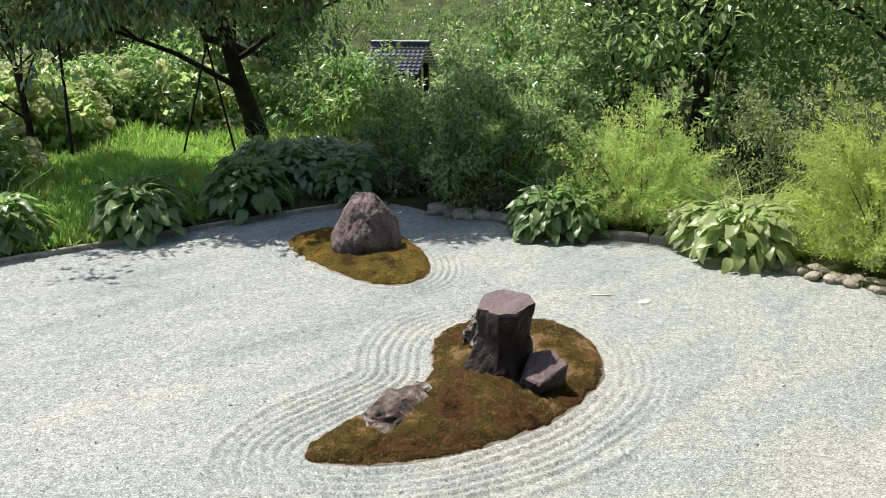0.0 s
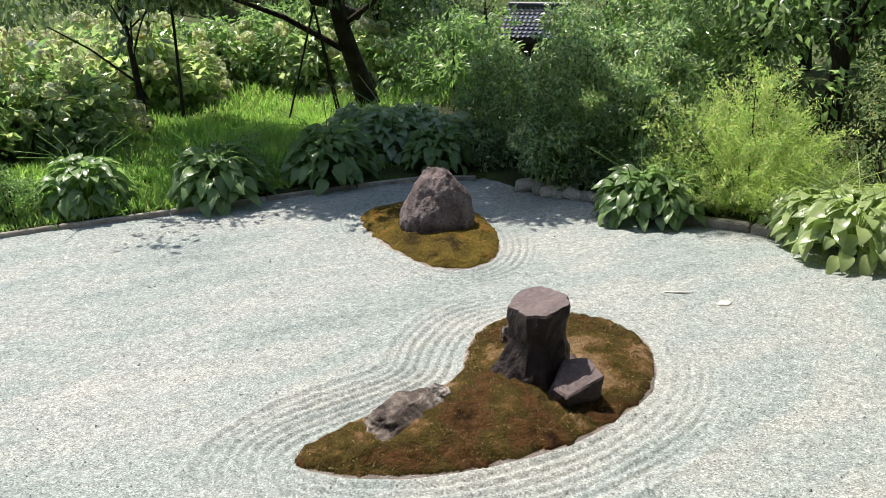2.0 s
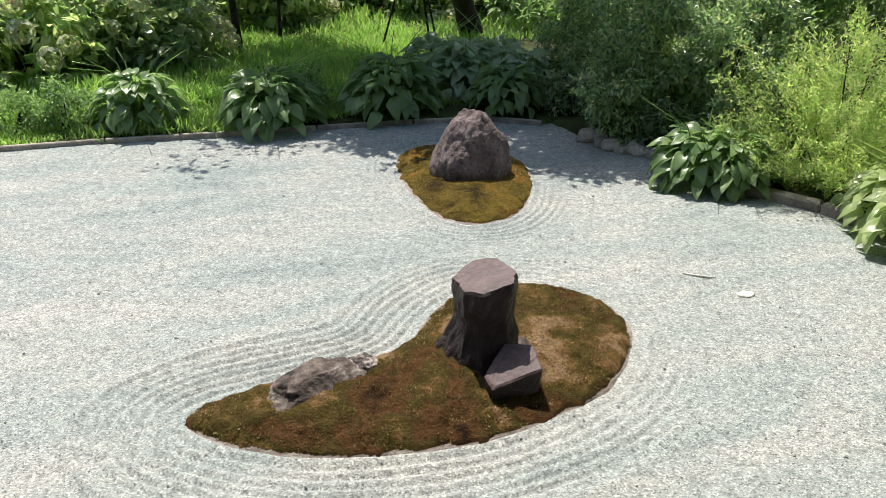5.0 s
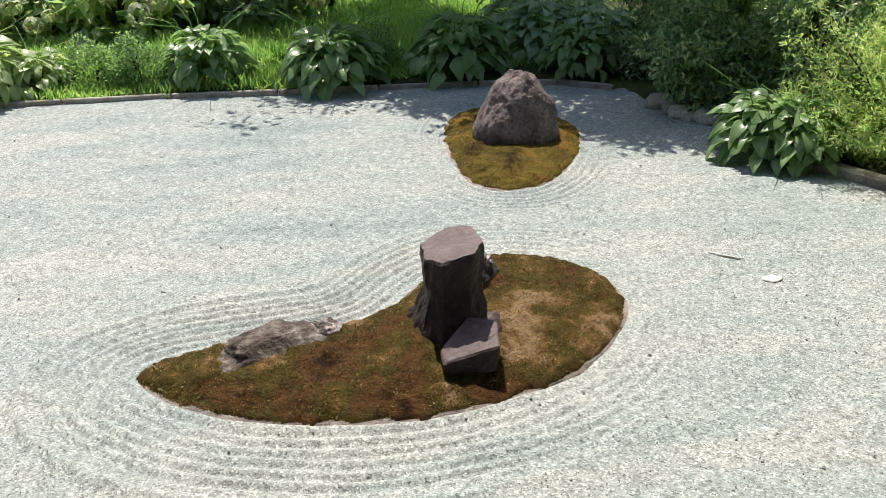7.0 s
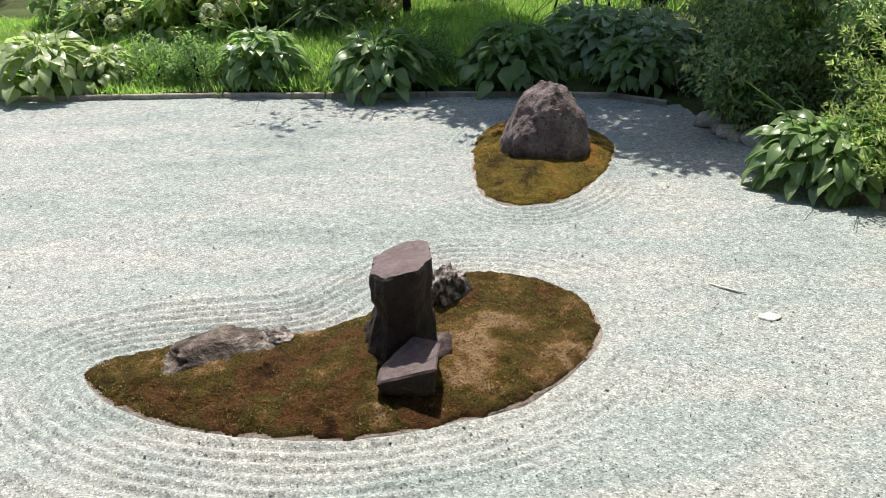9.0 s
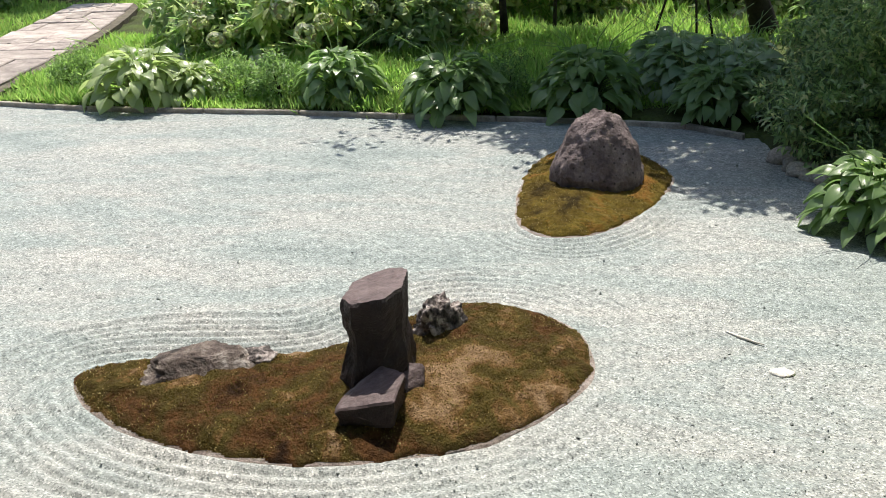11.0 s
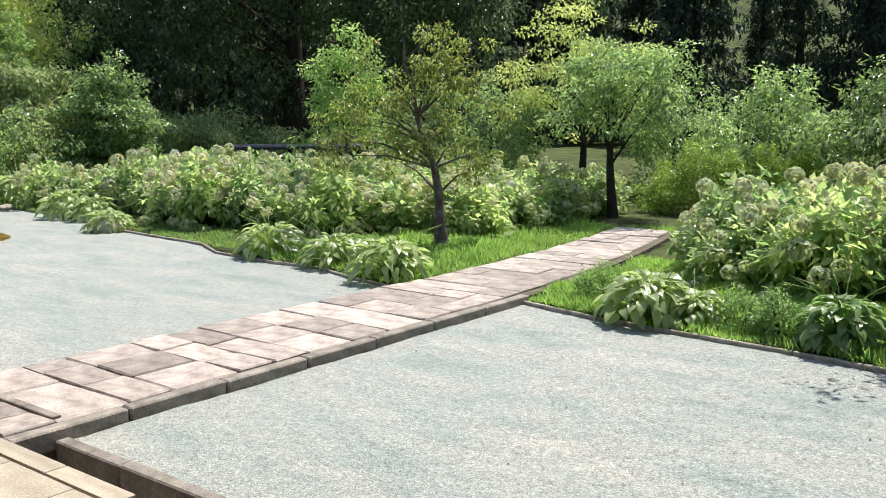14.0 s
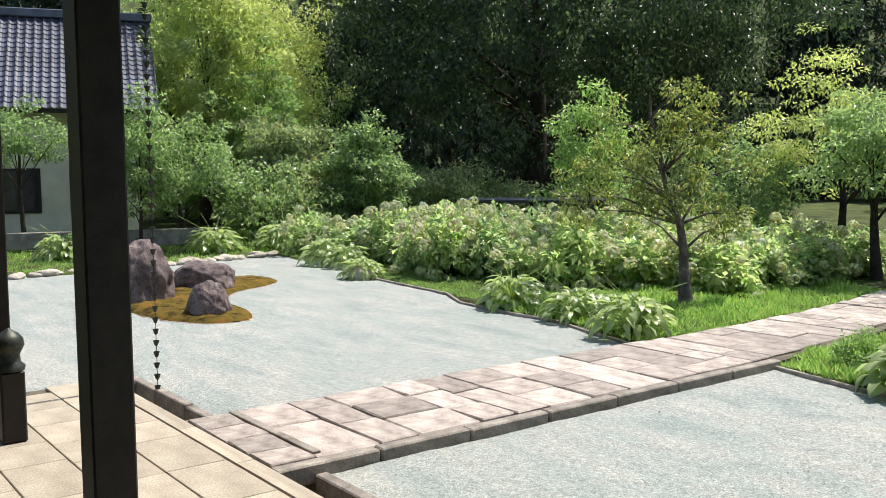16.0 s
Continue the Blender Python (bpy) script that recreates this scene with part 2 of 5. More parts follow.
    "young": leaf_surface("fresh_green_leaf", (0.1, 0.155, 0.06), (0.2, 0.275, 0.115), 0.42, 0.45, 0.9),
    "gum": leaf_surface("olive_leaf", (0.07, 0.095, 0.03), (0.2, 0.225, 0.075), 0.45, 0.4, 1.0, tip=(0.3, 0.24, 0.08)),
    "hydrangea": leaf_surface("hydrangea_leaf", (0.14, 0.23, 0.09), (0.36, 0.45, 0.23), 0.42, 0.38, 1.2),
    "flower": leaf_surface("faded_green_flower", (0.33, 0.36, 0.18), (0.52, 0.53, 0.34), 0.3, 0.7, 3.0, tip=(0.4, 0.28, 0.18)),
    "blue_flower": leaf_surface("blue_flower", (0.2, 0.28, 0.55), (0.4, 0.48, 0.75), 0.3, 0.7, 3.0),
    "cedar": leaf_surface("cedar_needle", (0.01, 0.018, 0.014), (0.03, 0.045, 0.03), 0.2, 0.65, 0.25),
    "grass": leaf_surface("grass_blade", (0.15, 0.235, 0.075), (0.28, 0.38, 0.14), 0.45, 0.5, 0.7, tip=(0.4, 0.43, 0.22)),
    "moss_tuft": leaf_surface("moss_tuft", (0.04, 0.024, 0.009), (0.11, 0.075, 0.022), 0.2, 0.9, 2.6, tip=(0.56, 0.46, 0.28), spec=0.05),
    "clipped": leaf_surface("clipped_box_leaf", (0.07, 0.11, 0.025), (0.2, 0.26, 0.06), 0.35, 0.45, 1.0),
}


# ---- mesh helpers ----
def fast_mesh(name, V, F, material=None, smooth=False):
    """A mesh from arrays of vertices and equal-sized faces."""
    V, F = np.asarray(V, np.float32), np.asarray(F, np.int32)
    me = bpy.data.meshes.new(name)
    me.vertices.add(len(V))
    me.vertices.foreach_set("co", V.ravel())
    k = F.shape[1]
    me.loops.add(F.size)
    me.loops.foreach_set("vertex_index", F.ravel())
    me.polygons.add(len(F))
    me.polygons.foreach_set("loop_start", np.arange(0, F.size, k, dtype=np.int32))
    me.update(calc_edges=True)
    me.polygons.foreach_set("use_smooth", np.full(len(F), smooth))
    if material:
        me.materials.append(material)
    me.validate()
    return me


def put(name, me, parent=None, label="", m=None):
    ob = new(name, me)
    if parent:
        ob.parent = parent
    if m is not None:
        ob.matrix_basis = m
    if label:
        ob["label"] = label
    return ob


def part(name, bm, material, parent=None, label="", smooth=False):
    me = bpy.data.meshes.new(name)
    bm.to_mesh(me)
    bm.free()
    me.materials.append(material)
    if smooth:
        me.polygons.foreach_set("use_smooth", np.full(len(me.polygons), True))
    return put(name, me, parent, label)


def thing(name, x, y, z, label, category, group="", rz=0.0):
    ob = new(name)
    ob.empty_display_size = 0.2
    ob.matrix_basis = pose(x, y, z, 0, 0, rz)
    return tagged(ob, label, category, group)


def box_bm(x0, x1, y0, y1, z0, z1, bevel=0.008, wob=0.0):
    bm = bmesh.new()
    bmesh.ops.create_cube(bm, size=1)
    for v in bm.verts:
        v.co = Vector((x0 if v.co.x < 0 else x1, y0 if v.co.y < 0 else y1, z0 if v.co.z < 0 else z1))
        if wob:
            v.co += Vector((random.uniform(-wob, wob), random.uniform(-wob, wob), random.uniform(-wob, wob) * 0.3))
    if bevel:
        bmesh.ops.bevel(bm, geom=list(bm.edges), offset=bevel, segments=1, affect="EDGES", profile=0.5)
    return bm


def tube(points, radii, sides=8):
    """A tapered tube along points, as vertex and quad arrays."""
    pts = np.asarray(points, float)
    n = len(pts)
    V, F = [], []
    t = np.gradient(pts, axis=0)
    for i in range(n):
        d = t[i] / (np.linalg.norm(t[i]) + 1e-9)
        a = np.cross(d, (0.3, 1, 0.1) if abs(d[1]) < 0.9 else (1, 0, 0.1)) + 1e-9
        a /= np.linalg.norm(a)
        b = np.cross(d, a)
        for k in range(sides):
            w = 2 * math.pi * k / sides
            V.append(pts[i] + radii[i] * (math.cos(w) * a + math.sin(w) * b))
    for i in range(n - 1):
        for k in range(sides):
            k2 = (k + 1) % sides
            F.append((i * sides + k, i * sides + k2, (i + 1) * sides + k2, (i + 1) * sides + k))
    return np.array(V), np.array(F)


def join(pieces):
    V, F, o = [], [], 0
    for v, f in pieces:
        V.append(v)
        F.append(np.asarray(f) + o)
        o += len(v)
    return np.vstack(V), np.vstack(F)


def unit(a):
    return a / (np.linalg.norm(a, axis=-1, keepdims=True) + 1e-9)


def leaves(P, axis, normal, length, width, fold=0.12, bend=0.0):
    """Folded pointed leaves at P: vertex and triangle arrays, four vertices a leaf."""
    axis = unit(axis)
    side = unit(np.cross(axis, normal))
    up = np.cross(side, axis)
    L, W = np.asarray(length).reshape(-1, 1), np.asarray(width).reshape(-1, 1)
    mid = P + axis * L * 0.42
    V = np.stack([P, mid + side * W / 2 + up * W * fold, P + axis * L - up * L * bend, mid - side * W / 2 + up * W * fold], 1)
    i = np.arange(len(P))[:, None] * 4
    F = np.concatenate([i + [0, 1, 2], i + [0, 2, 3]], 1).reshape(-1, 3)
    return V.reshape(-1, 3), F


def rand_unit(n, r):
    return unit(r.normal(size=(n, 3)))


def clumps(centres, radius, per, size, r, flat=0.6, aspect=0.5, droop=0.3, outward=None, hollow=0.35):
    """Leaves in clumps: most near each clump's outside, facing outward and up, tips drooping."""
    C = np.repeat(np.asarray(centres, float), per, 0)
    R = np.repeat(np.broadcast_to(np.asarray(radius, float), len(centres)), per)[:, None]
    d = rand_unit(len(C), r)
    q = d * R * (hollow + (1 - hollow) * r.random((len(C), 1)) ** 0.5) * (1, 1, flat)
    out = unit(d * 0.7 + rand_unit(len(C), r) * 0.8 + (np.array([0, 0, -droop])))
    nrm = unit(d * 0.45 + (0, 0, 1.0) + rand_unit(len(C), r) * 0.55)
    s = size * r.uniform(0.65, 1.25, len(C))
    return leaves(C + q, out, nrm, s, s * aspect, 0.14, 0.12)


def inside(poly, X, Y):
    hit = np.zeros(X.shape, bool)
    for (x0, y0), (x1, y1) in zip(poly, np.roll(poly, -1, 0)):
        c = ((y0 > Y) != (y1 > Y)) & (X < (x1 - x0) * (Y - y0) / (y1 - y0 + 1e-12) + x0)
        hit ^= c
    return hit


def edge_distance(poly, X, Y):
    """Distance to a closed outline, negative inside."""
    D = np.full(X.shape, 1e9)
    for (x0, y0), (x1, y1) in zip(poly, np.roll(poly, -1, 0)):
        dx, dy = x1 - x0, y1 - y0
        s = np.clip(((X - x0) * dx + (Y - y0) * dy) / (dx * dx + dy * dy + 1e-12), 0, 1)
        D = np.minimum(D, np.hypot(X - x0 - s * dx, Y - y0 - s * dy))
    return np.where(inside(poly, X, Y), -D, D)


def rounded(ctrl, n=8):
    """A smooth closed outline through a few control points (Catmull-Rom)."""
    c = np.asarray(ctrl, float)
    a, b, d, e = np.roll(c, 1, 0), c, np.roll(c, -1, 0), np.roll(c, -2, 0)
    out = []
    for k in range(n):
        t = k / n
        out.append(0.5 * (2 * b + (d - a) * t + (2 * a - 5 * b + 4 * d - e) * t * t + (3 * b - a - 3 * d + e) * t ** 3))
    return np.stack(out, 1).reshape(-1, 2)


def wave(x, y, s=1.0, k=0.0):
    """Cheap smooth unevenness."""
    return np.sin(x * 1.7 * s + 1.3 * np.sin(y * 1.1 * s + k)) * np.cos(y * 1.9 * s + 1.1 * np.sin(x * 0.8 * s + 2 * k))


def grid_mesh(name, xs, ys, Z, material, smooth=True, keep=None):
    X, Y = np.meshgrid(xs, ys)
    V = np.stack([X, Y, Z], -1).reshape(-1, 3)
    i = np.arange(len(ys) - 1)[:, None] * len(xs) + np.arange(len(xs) - 1)[None]
    F = np.stack([i, i + 1, i + 1 + len(xs), i + len(xs)], -1).reshape(-1, 4)
    if keep is not None:
        k = keep.reshape(-1)
        F = F[k[F].any(1)]
        used = np.unique(F)
        back = np.zeros(len(V), int)
        back[used] = np.arange(len(used))
        V, F = V[used], back[F]
    return fast_mesh(name, V, F, material, smooth)


def steps(*spans):
    """Grid lines: (start, end, spacing) after one another."""
    return np.unique(np.round(np.concatenate([np.arange(a, b + 1e-6, s) for a, b, s in spans]), 4))


# ---- plan ----
ISLAND = rounded([(3.59, 0.08), (3.68, 0.22), (4.0, 0.3), (4.5, 0.34), (4.83, 0.47), (5.1, 0.76), (5.42, 0.95), (5.76, 0.87), (6.0, 0.65), (6.07, 0.38), (6.01, 0.12), (5.86, -0.11), (5.58, -0.35), (5.21, -0.48), (4.84, -0.53), (4.38, -0.46), (4.0, -0.32), (3.73, -0.12)], 6)
FAR_ISLAND = rounded([(5.68, 2.65), (5.74, 3.2), (5.86, 3.62), (6.12, 3.88), (6.48, 3.85), (6.74, 3.55), (6.83, 3.2), (6.77, 2.9), (6.58, 2.46), (6.3, 2.08), (6.04, 1.95), (5.81, 2.0), (5.69, 2.25)], 6)
LEFT_ISLAND = rounded([(-9.4, 1.2), (-8.2, 1.38), (-7.5, 1.85), (-7.5, 2.45), (-8.4, 2.85), (-9.6, 2.95), (-10.9, 3.75), (-11.5, 4.75), (-12.2, 5.3), (-13.0, 5.1), (-13.0, 4.2), (-12.6, 2.6), (-11.0, 1.4)])
RIGHT_COURT = np.array([(1.95, -2.9), (1.95, -0.5), (-0.05, -0.5), (-0.05, 5.72), (1.2, 5.42), (2.5, 5.27), (3.5, 5.16), (4.5, 5.0), (5.45, 4.87), (6.4, 4.72), (7.15, 4.55), (7.58, 4.2), (7.78, 3.4), (7.95, 2.6), (8.15, 1.8), (8.45, 1.2), (8.5, 0.3), (8.42, -0.6), (8.4, -1.6), (8.4, -2.9)])
LEFT_COURT = np.array([(-1.94, -0.86), (-1.94, 5.5), (-3.0, 5.75), (-4.1, 6.1), (-5.3, 6.1), (-6.8, 6.25), (-7.9, 6.8), (-9.9, 7.0), (-11.8, 7.2), (-13.6, 7.7), (-18.0, 8.2), (-17.7, 6.7), (-17.2, 5.0), (-16.6, 2.1), (-16.9, 1.0), (-17.0, -3.0), (-4.25, -3.0), (-4.25, -0.86)])


def path_mid(y):
    """The flagged path's middle: straight past the courts, then bending gently away."""
    b = np.clip(np.asarray(y, float) - 5.2, 0, None)
    return -0.98 - 0.015 * b ** 2, 0.96 - 0.04 * np.clip(b, 0, 9)


def ground_z(x, y):
    x, y = np.asarray(x, float), np.asarray(y, float)
    z = 0.045 + 0.03 * wave(x, y, 0.7) + 0.02 * wave(x, y, 2.3, 1.0)
    slope = np.clip((x - 9) / 20, 0, 1) * np.clip((y - 4) / 14, 0, 1)
    z = z - 2.9 * slope * slope * (3 - 2 * slope)
    west = np.clip((-x - 18) / 12, 0, 1)
    z = z + 0.35 * west * west * (3 - 2 * west)
    far = np.hypot(x + 4, y - 2)
    z = z + 34 * np.clip((far - 72) / 60, 0, 1) ** 1.2
    mid, half = path_mid(y)
    d = np.minimum(np.minimum(edge_distance(RIGHT_COURT, x, y), edge_distance(LEFT_COURT, x, y)), np.where(y < 13, np.abs(x - mid) - half, 9))
    d = np.minimum(d, np.where((y < -0.45) & (x > -4.3) & (x < 8.5) & (y > -6), -1, 9))
    k = np.clip((d + 0.02) / 0.06, 0, 1)
    return np.where(k < 1, z * k - 0.3 * (1 - k), z)


# ---- ground and gravel ----
gx = steps((-400, -60, 20), (-60, -20, 2), (-20, 10.5, 0.15), (10.5, 40, 1.0), (40, 60, 2), (60, 400, 20))
gy = steps((-400, -40, 20), (-40, -4, 2), (-4, 12.6, 0.12), (12.6, 40, 1.0), (40, 60, 2), (60, 400, 20))
GX, GY = np.meshgrid(gx, gy)
tagged(put("ground", grid_mesh("ground", gx, gy, ground_z(GX, GY), M["soil"])), "dark garden soil with thin grass and weeds", "ground", kind="structure")


def raked(X, Y, island, reach, pitch, depth):
    d = edge_distance(island, X, Y)
    on = np.clip((d - 0.03) / 0.03, 0, 1) * np.clip((reach - d) / 0.08, 0, 1)
    lip = 0.012 * np.exp(-((d - 0.02) / 0.02) ** 2)
    side = 0.8 + 0.25 * wave(X, Y, 0.8, 0.5) + 0.2 * wave(X, Y, 5, 2)
    return on * depth * np.clip(side, 0.15, 1) * (np.abs(np.sin(math.pi * (d + 0.009 * wave(X, Y, 3.1)) / pitch)) - 0.6) + lip


rx = steps((-0.06, 2.85, 0.06), (2.85, 6.75, 0.0125), (6.75, 9.2, 0.06))
ry = steps((-2.95, -1.15, 0.06), (-1.15, 4.3, 0.0125), (4.3, 5.8, 0.06))
RX, RY = np.meshgrid(rx, ry)
RZ = 0.006 * wave(RX, RY, 1.3) + 0.004 * wave(RX, RY, 4.1, 2) + 0.0025 * wave(RX, RY, 11, 1)
RZ += raked(RX, RY, ISLAND, 0.49, 0.07, 0.026) * np.clip(1.1 - 0.42 * (RX - 4.3), 0.25, 1) + raked(RX, RY, FAR_ISLAND, 0.34, 0.06, 0.02)
RZ += 0.02 * np.exp(-((edge_distance(ISLAND, RX, RY) - 0.52) / 0.03) ** 2) * np.clip(1.2 - 0.5 * (RX - 3.9), 0.1, 1)
RZ = np.where(np.minimum(edge_distance(ISLAND, RX, RY), edge_distance(FAR_ISLAND, RX, RY)) < -0.03, -0.05, RZ)
tagged(put("gravel_court_east", grid_mesh("gravel_court", rx, ry, RZ, M["gravel"], keep=(edge_distance(RIGHT_COURT, RX, RY) < 0.1) & ((RY > -0.5) | (RX > 1.92)))), "pale grey-green gravel raked in rings round the moss islands", "gravel", kind="structure")
lx = steps((-18.5, -1.9, 0.06))
ly = steps((-3.1, 8.6, 0.06))
LX, LY = np.meshgrid(lx, ly)
LZ = 0.006 * wave(LX, LY, 1.3) + 0.004 * wave(LX, LY, 4.1, 2) + raked(LX, LY, LEFT_ISLAND, 1.3, 0.16, 0.012)
tagged(put("gravel_court_west", grid_mesh("gravel_court", lx, ly, LZ, M["gravel"], keep=(edge_distance(LEFT_COURT, LX, LY) < 0.1) & ((LY > -0.47) | (LX < -4.2)))), "pale grey-green raked gravel of the neighbouring court", "gravel", kind="structure")




def chips(name, label, count, x0, x1, y0, y1, court, size, r, ground):
    """Loose coarse grains lying on the gravel, each a small uneven lump."""
    X, Y = r.uniform(x0, x1, count), r.uniform(y0, y1, count)
    ok = (edge_distance(court, X, Y) < -0.02) & (np.minimum(edge_distance(ISLAND, X, Y), edge_distance(FAR_ISLAND, X, Y)) > 0.015)
    X, Y = X[ok], Y[ok]
    k = len(X)
    Z = np.array([ground(a, b) for a, b in zip(X, Y)])
    s = size * r.uniform(0.5, 1.3, k) * np.where(r.random(k) > 0.97, 1.9, 1)
    base = np.array([(1, 0, 0), (0, 1, 0), (-1, 0, 0), (0, -1, 0), (0, 0, 0.8), (0, 0, -0.6)], float)
    V = base[None] * s[:, None, None] * r.uniform(0.55, 1.2, (k, 6, 1))
    a = r.uniform(0, 6.28, k)[:, None]
    V = np.stack([V[..., 0] * np.cos(a) - V[..., 1] * np.sin(a), V[..., 0] * np.sin(a) + V[..., 1] * np.cos(a), V[..., 2] + r.normal(size=(k, 6)) * s[:, None] * 0.25], -1)
    V += np.stack([X, Y, Z + s * 0.3], 1)[:, None]
    F = np.array([(0, 1, 4), (1, 2, 4), (2, 3, 4), (3, 0, 4), (1, 0, 5), (2, 1, 5), (3, 2, 5), (0, 3, 5)])
    me = fast_mesh(name, V.reshape(-1, 3), (np.arange(k)[:, None, None] * 6 + F).reshape(-1, 3), M["chip"])
    return tagged(put(name, me), label, "gravel", kind="stuff")


def court_height(x, y):
    return RZ[min(len(ry) - 1, int(np.searchsorted(ry, y))), min(len(rx) - 1, int(np.searchsorted(rx, x)))]


chips("loose_gravel", "loose coarse grey-green gravel grains", 15000, 2.0, 8.5, -1.9, 3.2, RIGHT_COURT, 0.0042, rng, court_height)
chips("loose_gravel", "loose coarse grey-green gravel grains", 3000, -0.1, 8.4, 3.0, 5.6, RIGHT_COURT, 0.0055, rng, court_height)


# ---- moss islands ----
def moss_island(outline, height, material, tuft_material, label, tufts, r):
    c = outline.mean(0)
    lo, hi = outline.min(0) - 0.04, outline.max(0) + 0.04
    s = 0.015 if tufts > 3000 else 0.03
    if hi[0] - lo[0] > 4:
        s = 0.06
    xs, ys = np.arange(lo[0], hi[0], s), np.arange(lo[1], hi[1], s)
    X, Y = np.meshgrid(xs, ys)
    d = -edge_distance(outline, X, Y) + 0.012 * wave(X, Y, 9) + 0.012 * wave(X, Y, 17, 0.7)

    def top(x, y, dd):
        return height * (1 - np.exp(-np.clip(dd, 0, None) / 0.16)) + 0.014 * wave(x, y, 7) * np.clip(dd * 8, 0, 1) + 0.012 * np.abs(wave(x, y, 15, 1)) * np.clip(dd * 12, 0, 1) + 0.006 * wave(x, y, 29, 1) + 0.016
    Z = np.where(d > 0, top(X, Y, d), -0.04)
    ob = thing("moss_island", c[0], c[1], 0, label, "moss mound")
    me = grid_mesh("moss_bed", xs - c[0], ys - c[1], Z, material, keep=d > -0.02)
    put("moss_bed", me, ob)
    t = np.roll(outline, -1, 0) - np.roll(outline, 1, 0)
    nr = unit(np.stack([t[:, 1], -t[:, 0]], 1))
    if inside(outline, *(outline[:1] + nr[:1] * 0.05).T)[0]:
        nr = -nr
    k = len(outline)
    w = (0.02 + 0.016 * wave(outline[:, 0], outline[:, 1], 6, 2))[:, None]
    ringed = [np.column_stack([outline + nr * q - c, np.full(k, h)]) for q, h in ((-0.05, 0.016), (w * 0.5, 0.012), (w, -0.004))]
    i = np.arange(k)
    F = np.concatenate([np.stack([i + a, (i + 1) % k + a, (i + 1) % k + a + k, i + a + k], 1) for a in (0, k)])
    put("rim", fast_mesh("rim", np.vstack(ringed), F, M["rim"], True), ob, "bare pinkish gravel rim")
    if tufts:
        px, py = r.uniform(lo[0], hi[0], tufts * 3), r.uniform(lo[1], hi[1], tufts * 3)
        dd = -edge_distance(outline, px, py)
        ok = dd > 0.005
        px, py, dd = px[ok], py[ok], dd[ok]
        P = np.stack([px - c[0], py - c[1], top(px, py, dd) - 0.004], 1)
        up = unit(np.array([0, 0, 0.8]) + rand_unit(len(P), r))
        up[:, 2] = np.abs(up[:, 2])
        ln = r.uniform(0.006, 0.014, len(P))
        me = fast_mesh("moss_fuzz", *leaves(P, up, rand_unit(len(P), r), ln, ln * 0.5), tuft_material)
        tagged(put("moss_fuzz", me, ob), kind="stuff")
    return ob


moss_island(ISLAND, 0.1, M["moss"], M["moss_tuft"], "kidney-shaped mound of brown-green moss in raked gravel", 26000, rng)
moss_island(FAR_ISLAND, 0.08, M["moss_gold"], M["moss_tuft"], "round mound of golden moss under a boulder", 9000, rng)
moss_island(LEFT_ISLAND, 0.1, M["moss_gold"], None, "long mound of golden moss carrying three boulders", 0, rng)


# ---- rocks ----
def rock(name, x, y, z, size, material, label, rz=0, rough=0.16, seed=0, cuts=(), lumps=2.2, sub=5, point=0.0, tilt=(0, 0)):
    """A boulder: a ball pushed about by noise, cut by planes (normal, distance), flat below."""
    bm = bmesh.new()
    bmesh.ops.create_icosphere(bm, subdivisions=sub, radius=1)
    off = Vector((seed * 3.7, seed * 1.3, seed * 2.1))
    for v in bm.verts:
        p = v.co.copy()
        k = 1 + rough * noise.noise(p * lumps * 0.7 + off) * 1.6 + rough * 0.6 * noise.noise(p * lumps * 2.3 + off) + rough * 0.3 * noise.noise(p * lumps * 6 + off)
        k += rough * 0.12 * noise.noise(p * lumps * 15 + off)
        q = p * k
        for nrm, dist in cuts:
            nv = Vector(nrm).normalized()
            over = q.dot(nv) - dist
            if over > 0:
                q -= nv * over * 0.9
        if point:
            s = 1 - point * max(0, q.z)
            q.x *= s
            q.y *= s
        q.z = max(q.z, -0.35)
        v.co = Vector((q.x * size[0] / 2, q.y * size[1] / 2, (q.z + 0.25) * size[2] / 1.25))
    ob = part(name, bm, material, smooth=True)
    ob.matrix_basis = pose(x, y, z, tilt[0], tilt[1], rz)
    return tagged(ob, label, "rock")


